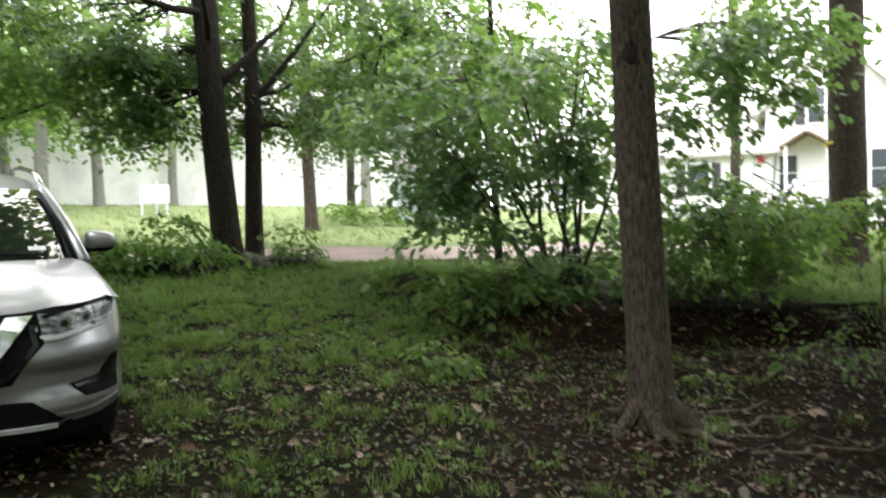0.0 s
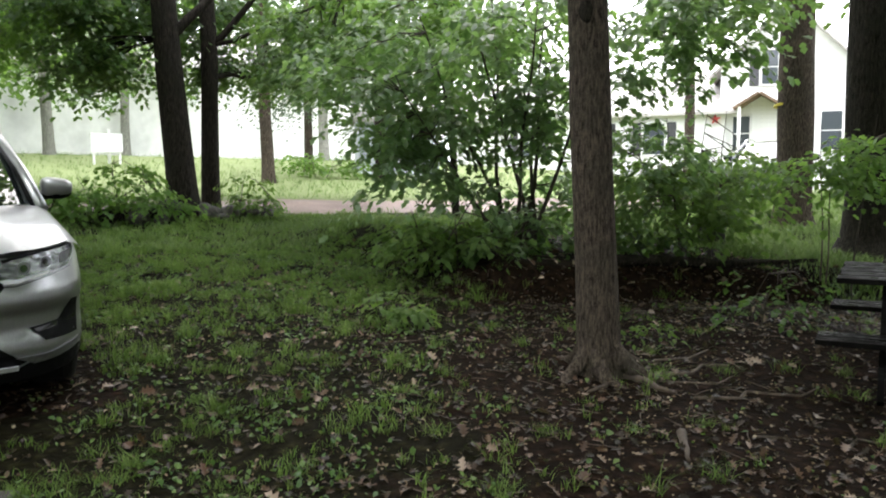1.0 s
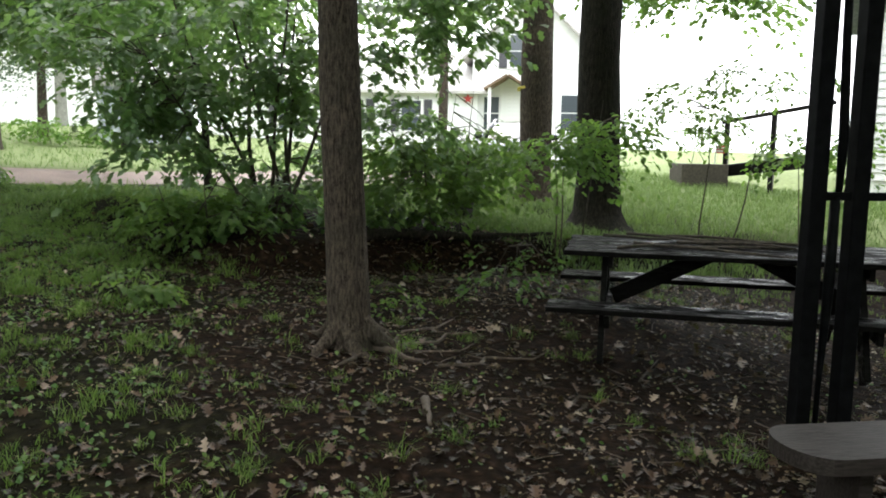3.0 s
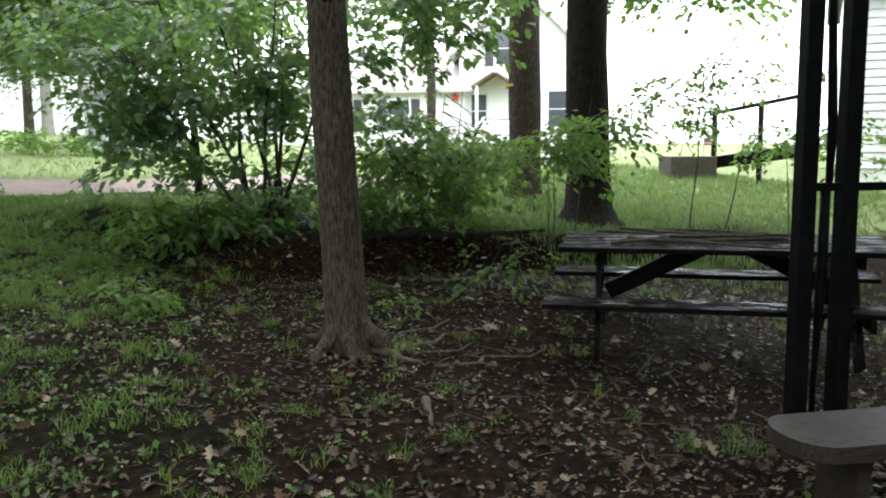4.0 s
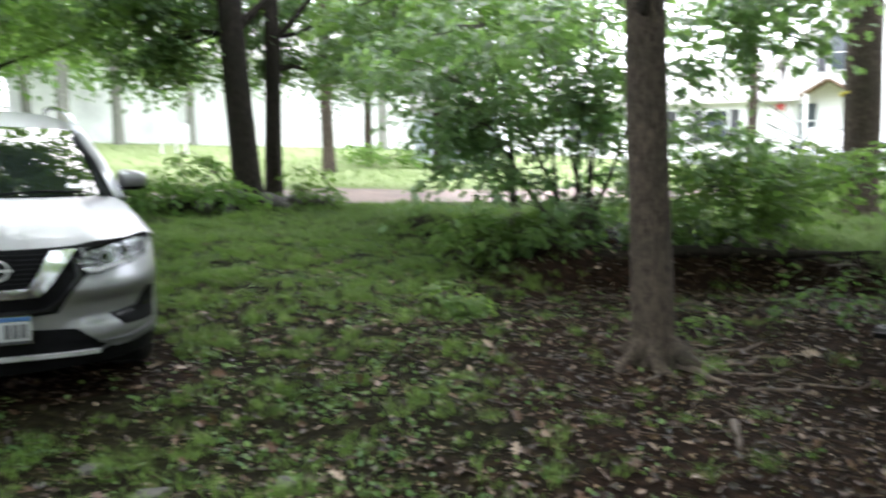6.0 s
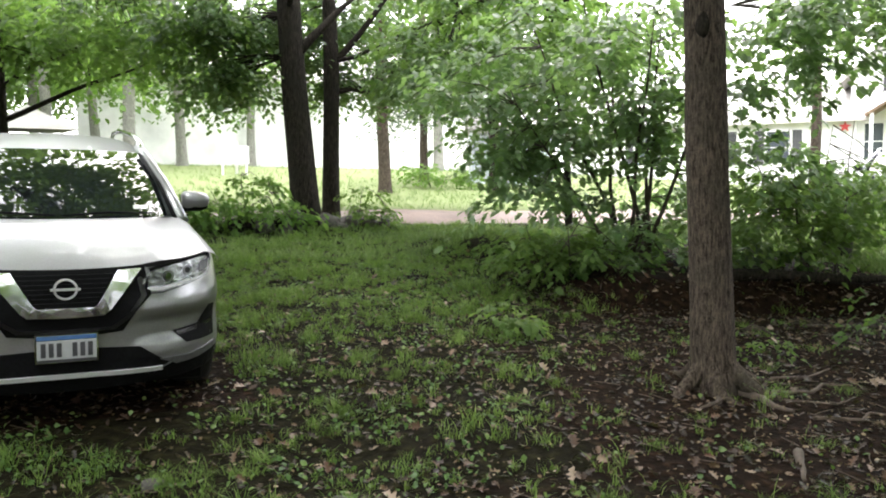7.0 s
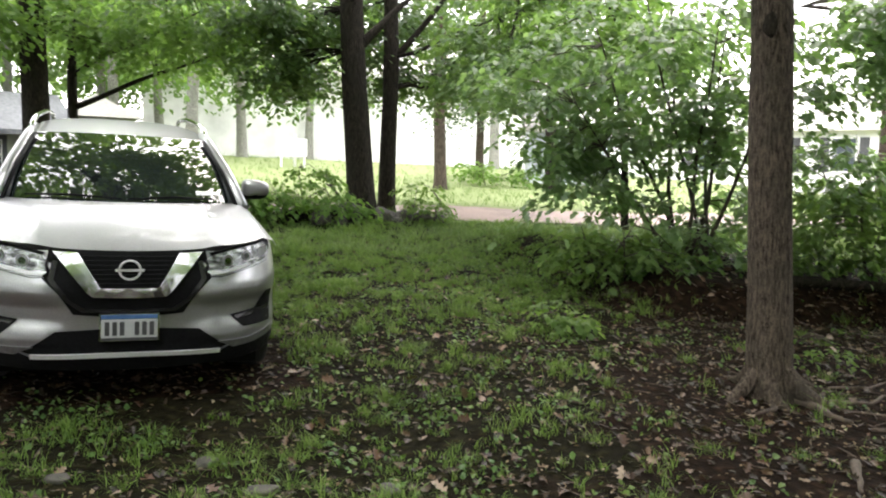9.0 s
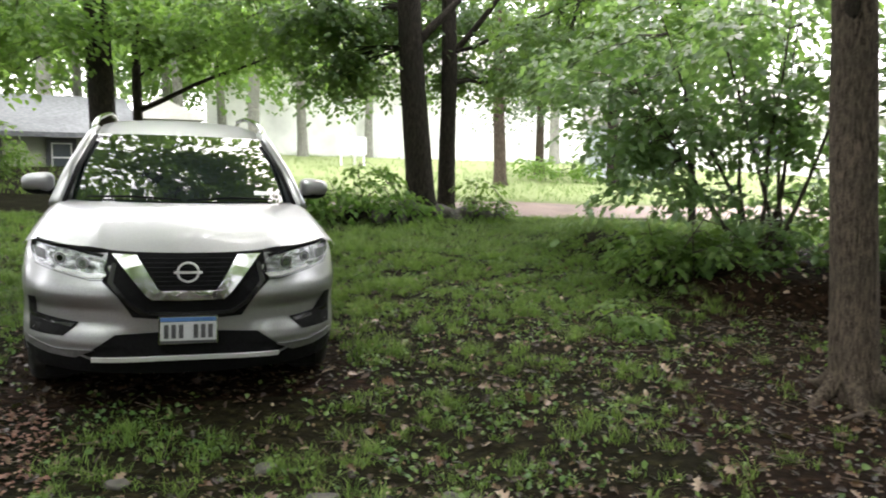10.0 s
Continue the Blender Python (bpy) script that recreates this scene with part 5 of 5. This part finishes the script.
tagged(new("grass_tufts", grass_mesh("grass_tufts", bx, by, hh, rng.uniform(0.002, 0.0042, len(bx)), 1.6)), "taller bright tufts of wet grass", "grass", kind="stuff")
tx, ty = scatter(26000, -14, 24, 5.0, 30, lambda x, y: ((y < 8.3) | (y > 10.8)) * 0.9 * np.exp(-(y - 5) / 14), 0.6)
tx2, ty2 = scatter(16000, 8.6, 17, -3, 6, lambda x, y: 0.9 * grassiness(x, y))
tx, ty = np.concatenate([tx, tx2]), np.concatenate([ty, ty2])
bx, by = np.repeat(tx, 4) + rng.normal(0, 0.05, len(tx) * 4), np.repeat(ty, 4) + rng.normal(0, 0.05, len(tx) * 4)
# Blades right of this line take the colour painted as lit.
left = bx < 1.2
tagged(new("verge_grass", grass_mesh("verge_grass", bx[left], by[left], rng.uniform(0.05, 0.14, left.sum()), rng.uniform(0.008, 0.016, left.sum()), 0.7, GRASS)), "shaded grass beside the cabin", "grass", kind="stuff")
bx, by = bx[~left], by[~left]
tagged(new("far_grass", grass_mesh("far_grass", bx, by, rng.uniform(0.05, 0.16, len(bx)), rng.uniform(0.008, 0.018, len(bx)), 0.7, GRASS_LIT)), "longer grass beyond the lane and under the trees", "grass", kind="stuff")


def on_ground(x, y, lift=0.006):
    return np.stack([x, y, ground_height(x, y) + lift], -1)


x, y = scatter(72000, -3, 9, -4.4, 8.2, lambda x, y: np.clip(0.05 + 0.95 * grassiness(x, y), 0, 1) * np.clip(2.2 * tuft_noise(x + 3, y - 2) - 0.75, 0, 1) * (1 - (x < -0.7) * (y < 0.4)), 0.5)
tagged(new("weeds", leaf_mesh("weeds", on_ground(x, y, rng.uniform(0.012, 0.06, len(x))), 0.038, WEED, droop=0.1, width=0.40, spread=0.85)), "low broad-leaved weeds and clover", "weeds", kind="stuff")
x, y = scatter(20000, -3, 9.5, -4.5, 6, lambda x, y: np.clip(1.05 - 0.55 * grassiness(x, y), 0, 1) * (1 - (x > 5) * (y > 1.4)) * (1 - 0.55 * smoothstep(4.2, 5, x) * (y < -1.2)), 0.3)
tagged(new("leaf_litter", leaf_mesh("leaf_litter", on_ground(x, y, rng.uniform(0.004, 0.02, len(x))), 0.06, LITTER, droop=0.0, width=0.40, spread=0.75, lobes="oak")), "brown and tan fallen leaves on wet soil", "leaf litter", kind="stuff")
x, y = scatter(5000, -2.4, -0.62, -3.5, 0.6, lambda x, y: (1 - smoothstep(-0.95, -0.62, x + 0.12 * np.sin(3 * y))) * smoothstep(-2.4, -2.0, x + 0.15 * np.sin(2 * y)) * (1 - smoothstep(0.1, 0.6, y)))
MULCH = leaf_material("wood_chip", (0.10, 0.045, 0.03), (0.2, 0.10, 0.07), (0.3, 0.18, 0.13), 0.0, 0.6)
tagged(new("wood_chips", leaf_mesh("wood_chips", on_ground(x, y, rng.uniform(0.005, 0.02, len(x))), 0.04, MULCH, droop=0, width=0.4, spread=0.3)), "reddish wood chips covering a bed", "mulch", kind="stuff")
x, y = scatter(16000, -3, 9.5, -4.5, 7, lambda x, y: (0.9 - 0.25 * grassiness(x, y)) * (1 - (x > 5) * (y > 1.4)), 0.5)
tagged(new("leaf_scraps", leaf_mesh("leaf_scraps", on_ground(x, y, rng.uniform(0.008, 0.03, len(x))), 0.026, SCRAP, droop=0.0, width=0.42, spread=0.5)), "scattered pale scraps of dead leaf and seed", "leaf litter", kind="stuff")
x, y = scatter(1700, -2, 9, -4.4, 3.5, lambda x, y: 0.95 - 0.6 * grassiness(x, y), 0.4)
tagged(new("curled_leaves", leaf_mesh("curled_leaves", on_ground(x, y, rng.uniform(0.006, 0.03, len(x))), 0.088, PALE_LITTER, droop=0.0, width=0.42, spread=0.9, lobes="oak")), "pale curled dead leaves lying on the soil", "leaf litter", kind="stuff")
x, y = scatter(16000, -8, 13, -11, -4.2, lambda x, y: 0.7 * smoothstep(-11, -7, y + np.sin(x)))
tagged(new("yard_litter", leaf_mesh("yard_litter", on_ground(x, y, rng.uniform(0.004, 0.02, len(x))), 0.07, LITTER, droop=0.0, width=0.5, spread=0.4)), "brown fallen leaves on the shaded yard", "leaf litter", kind="stuff")
x, y = scatter(9000, -8, 12, -11, 5, lambda x, y: np.where((x > -3) & (x < 9) & (y > -4.3), 0, 0.8 * smoothstep(-11, -7, y + np.sin(x)) * (tuft_noise(x, y) > 0.4)))
bx, by = np.repeat(x, 8) + rng.normal(0, 0.03, len(x) * 8), np.repeat(y, 8) + rng.normal(0, 0.03, len(x) * 8)
tagged(new("yard_grass", grass_mesh("yard_grass", bx, by, rng.uniform(0.03, 0.09, len(bx)), rng.uniform(0.004, 0.008, len(bx)), 0.9)), "thin grass on the shaded yard", "grass", kind="stuff")
# fine debris: twigs and bark shreds
bm = bmesh.new()
x, y = scatter(900, -2.5, 8.5, -4.3, 4, lambda x, y: 1.0 - 0.7 * grassiness(x, y), 0.3)
for a, c in zip(x, y):
    an, ln = rng.uniform(0, 6.28), rng.uniform(0.05, 0.22)
    q = [(a, c), (a + ln * math.cos(an) / 2, c + ln * math.sin(an) / 2 + 0.01), (a + ln * math.cos(an), c + ln * math.sin(an))]
    tube(bm, [(u, v, gz(u, v) + 0.008) for u, v in q], [0.004, 0.0035, 0.002], 4, cap=False)
single("fine_debris", bm, ROOT, "small twigs and bark shreds on the soil", "debris", kind="stuff")


def stick(label, pts, r, mat, name="stick", category="stick", group="sticks on the soil", sides=7, lift=0.6):
    bm = bmesh.new()
    P = [Vector(on(a, c, r * lift)) for a, c in pts]
    Q = []
    for i in range(len(P) - 1):
        for k in range(4):
            t = k / 4
            v = P[i].lerp(P[i + 1], t) + 0.012 * noise.noise_vector(Vector((5.1 * i + t * 4, P[i].x, P[i].y)))
            v.z = gz(v.x, v.y) + r * lift
            Q.append(v)
    Q.append(P[-1])
    tube(bm, Q, [r * (1 - 0.7 * i / (len(Q) - 1)) for i in range(len(Q))], sides)
    return single(name, bm, mat, label, category, group=group, smooth=True)


for pts, r in (([(4.3, -0.95), (4.45, -1.1), (4.55, -1.06), (4.75, -1.2), (4.95, -1.13), (5.1, -1.25)], 0.028), ([(4.28, -0.98), (4.33, -1.15), (4.28, -1.3), (4.33, -1.42)], 0.042),
               ([(4.3, -0.85), (4.5, -0.97), (4.75, -0.85), (5.0, -0.97), (5.3, -0.9)], 0.022), ([(4.1, -0.95), (3.98, -1.1), (3.8, -1.12)], 0.03), ([(3.75, -1.95), (3.6, -2.1), (3.42, -2.28)], 0.032),
               ([(4.35, -1.55), (4.6, -1.72), (4.75, -1.66), (5.0, -1.9), (5.25, -1.88)], 0.017), ([(4.5, -1.25), (4.7, -1.45), (4.95, -1.4)], 0.012)):
    stick("exposed pale tree root snaking over the soil", pts, r, ROOT, "root", "root", "roots of the slim maple", lift=0.2)
for pts, r in (([(4.45, -2.55), (4.65, -2.5), (4.85, -2.8)], 0.013), ([(1.2, -2.0), (1.55, -2.1), (1.8, -2.02)], 0.012), ([(4.1, -2.2), (4.3, -2.35)], 0.01), ([(2.1, -2.9), (2.5, -3.1)], 0.01),
               ([(5.3, -2.6), (5.8, -2.5)], 0.01), ([(3.0, 0.4), (3.4, 0.3)], 0.009), ([(6.3, 0.2), (7.4, -0.2), (8.2, -0.5)], 0.02)):
    stick("thin fallen stick on wet soil", pts, r, TWIG)
stick("dark rotting log along the top of the bank", [(6.3, 1.35), (7.0, 1.12), (7.6, 0.8), (8.3, 0.72), (9.0, 0.5)], 0.075, BARK_DARK, "log", "log", "", 10, 0.7)
stick("old log lying on the stony mound", [(2.5, 7.45), (3.3, 7.5), (3.9, 7.35)], 0.11, BARK_DARK, "log", "log", "", 10, 0.8)


def rock(label, x, y, sx, sy, sz, seed):
    bm = bmesh.new()
    bmesh.ops.create_icosphere(bm, subdivisions=3, radius=1)
    for v in bm.verts:
        k = 1 + 0.35 * noise.noise(v.co * 1.3 + Vector((seed * 3.7, 0, 0))) + 0.12 * noise.noise(v.co * 3.5 + Vector((seed, 2, 0)))
        v.co = Vector((v.co.x * sx, v.co.y * sy, v.co.z * sz)) * k
    single("rock", bm, STONE, label, "rock", Matrix.Translation(on(x, y, sz * 0.45)) @ Matrix.Rotation(seed, 4, "Z"), "rocks", smooth=True)


for i, (x, y, s_) in enumerate([(3.55, 7.55, 0.22), (3.0, 7.35, 0.16), (4.1, 7.6, 0.17), (4.5, 7.7, 0.15), (4.85, 7.75, 0.14), (5.2, 7.9, 0.11), (4.3, 7.45, 0.09), (3.3, 7.2, 0.10)]):
    rock("mossy grey stone edging the mound", x, y, s_ * 1.2, s_, s_ * 0.8, i + 1)
rock("weathered pale grey stump among the thicket", 9.25, 2.25, 0.22, 0.2, 0.3, 31)
for i, (x, y, s_) in enumerate([(0.55, -1.35, 0.055), (0.35, -0.9, 0.05), (1.15, -1.5, 0.05), (-0.35, -1.0, 0.045)]):
    rock("small grey stone set in the soil", x, y, s_ * 1.4, s_, s_ * 0.5, i + 50)

# ---- sticks on the table ----
tw = table.matrix_basis
for i in range(14):
    a, c = rng.uniform(0.2, 1.2), rng.uniform(0.42, 1.05)
    an, ln = rng.normal(0, 0.3), rng.uniform(0.7, 1.2)
    bm = bmesh.new()
    pts = [(a + ln * t * math.cos(an), min(1.10, max(0.31, c + ln * t * math.sin(an) * 0.5 + 0.04 * math.sin(5 * t + i))), 0.822 + 0.012 * (i % 3) + 0.012 * math.sin(4 * t + i)) for t in (0, 0.25, 0.5, 0.75, 1)]
    tube(bm, pts, [0.014, 0.013, 0.011, 0.008, 0.005], 6)
    single("branch", bm, TWIG, "bare dead branch lying on the picnic table", "branch", tw, "branches on the table", smooth=True)

# ---- the potted plant in the planter ----
shrub("small plant growing in the brick planter", (16.4, 1.75, gz(16.4, 1.75) + 0.44), [(16.4, 1.75, gz(16.4, 1.75) + 1.1), (16.2, 1.9, gz(16.4, 1.75) + 1.0)], [(16.35, 1.8, gz(16.4, 1.75) + 0.95, 0.4, 0.4, 0.25, 10)], 24, 0.09, LEAF, 0.01, 160, lobes=False, leaf_r=0.25)

# ---- far things ----
pv = thing("pavilion", "pale grey tent roof among the far trees", "tent", facing(-0.2, 24.0, 1.75, 10) @ Matrix.Diagonal((0.7, 0.7, 0.8, 1)))
bm2 = bmesh.new()
vs = [bm2.verts.new(p) for p in ((-1.8, -1.5, 1.6), (1.8, -1.5, 1.6), (1.8, 1.5, 1.6), (-1.8, 1.5, 1.6), (0, 0, 2.6))]
for q in ((0, 1, 4), (1, 2, 4), (2, 3, 4), (3, 0, 4), (3, 2, 1, 0)):
    bm2.faces.new([vs[i] for i in q])
part("canopy", bm2, PALE_ROOF, pv)
for a in (-1.7, 1.7):
    for c in (-1.4, 1.4):
        part("pole", boxed(a - 0.04, c - 0.04, -0.3, a + 0.04, c + 0.04, 1.6), WHITE, pv)
# Panel on posts put in for the white corner of a far house.
sg = thing("white_panel", "white panel on two posts in place of a far house corner", "sign", facing(5.45, 20.6, gz(5.45, 20.6), 5))
part("panel", boxed(-0.45, -0.05, 0.35, 0.45, 0.05, 0.9, 0.01), WHITE, sg)
for a in (-0.4, 0.34):
    part("post", boxed(a, -0.03, -0.2, a + 0.06, 0.03, 0.35, 0.005), WHITE, sg)
single("marker_post", boxed(-0.04, -0.04, -0.2, 0.04, 0.04, 1.0, 0.005), WHITE, "slim white marker post on the verge", "post", facing(5.6, 21.0, gz(5.6, 21.0), 0))
bm = bmesh.new()
ring = [[bm.verts.new(((r + 0.012 * math.sin(3 * a)) * math.cos(a), (r + 0.012 * math.sin(3 * a)) * math.sin(a), z + 0.015 * math.sin(2 * a + 1))) for r, z in ((0.29, 0), (0.296, 0.005), (0.296, 0.04), (0.29, 0.045))] for a in [2 * math.pi * k / 28 for k in range(28)]]
for k in range(28):
    for q in range(3):
        bm.faces.new((ring[k][q], ring[(k + 1) % 28][q], ring[(k + 1) % 28][q + 1], ring[k][q + 1]))
single("tape", bm, YELLOW, "strip of yellow tape tied round a trunk", "tape", facing(11.91, 2.79, 2.30, 0))
bm = bmesh.new()
for k in range(10):
    r = 0.22 if k % 2 == 0 else 0.09
    a = math.pi / 2 + math.pi * k / 5
    bm.verts.new((r * math.cos(a), 0, r * math.sin(a)))
bm.verts.ensure_lookup_table()
f = bm.faces.new(bm.verts[:])
r_ = bmesh.ops.extrude_face_region(bm, geom=[f])
for v in r_["geom"]:
    if isinstance(v, bmesh.types.BMVert):
        v.co.y -= 0.04
bmesh.ops.recalc_face_normals(bm, faces=bm.faces)
single("star", bm, RED, "red metal star on the white house wall", "ornament", facing(26.73, 15.93, 3.3, -58))
fl = thing("flag", "small red and white striped flag on a stick", "flag", facing(16.6, 1.5, gz(16.6, 1.5) + 0.4, -45))
part("stick", boxed(-0.01, -0.01, 0, 0.01, 0.01, 0.5), WHITE, fl)
for k in range(5):
    part("stripe", boxed(0.012, -0.008, 0.25 + 0.03 * k, 0.2, 0.008, 0.28 + 0.03 * k), RED if k % 2 == 0 else WHITE, fl)
dark_paint = surface("dark_blue_car_paint", (0.02, 0.025, 0.04), (0.03, 0.035, 0.05), 60, 0.25, 0.3, 0.0, coat=1.0)
c2 = copy_thing(car, Matrix.Translation(on(16.6, 6.6, 0.0)) @ Matrix.Rotation(radians(-60), 4, "Z"))
c2.name = "car"
tagged(c2, "dark blue car parked behind the thicket", "car")
for o in c2.children_recursive:
    if o.data and PAINT.name in [m.name for m in o.data.materials]:
        o.data = o.data.copy()
        o.data.materials[0] = dark_paint
shrub("shrub by the cabin wall", on(-3.6, 14.6), [(-3.8, 14.5, 2.3), (-3.3, 14.5, 2.3)], [(-3.6, 14.5, 1.9, 0.7, 0.5, 0.5, 26)], 34, 0.12, LEAF, 0.015, 120)
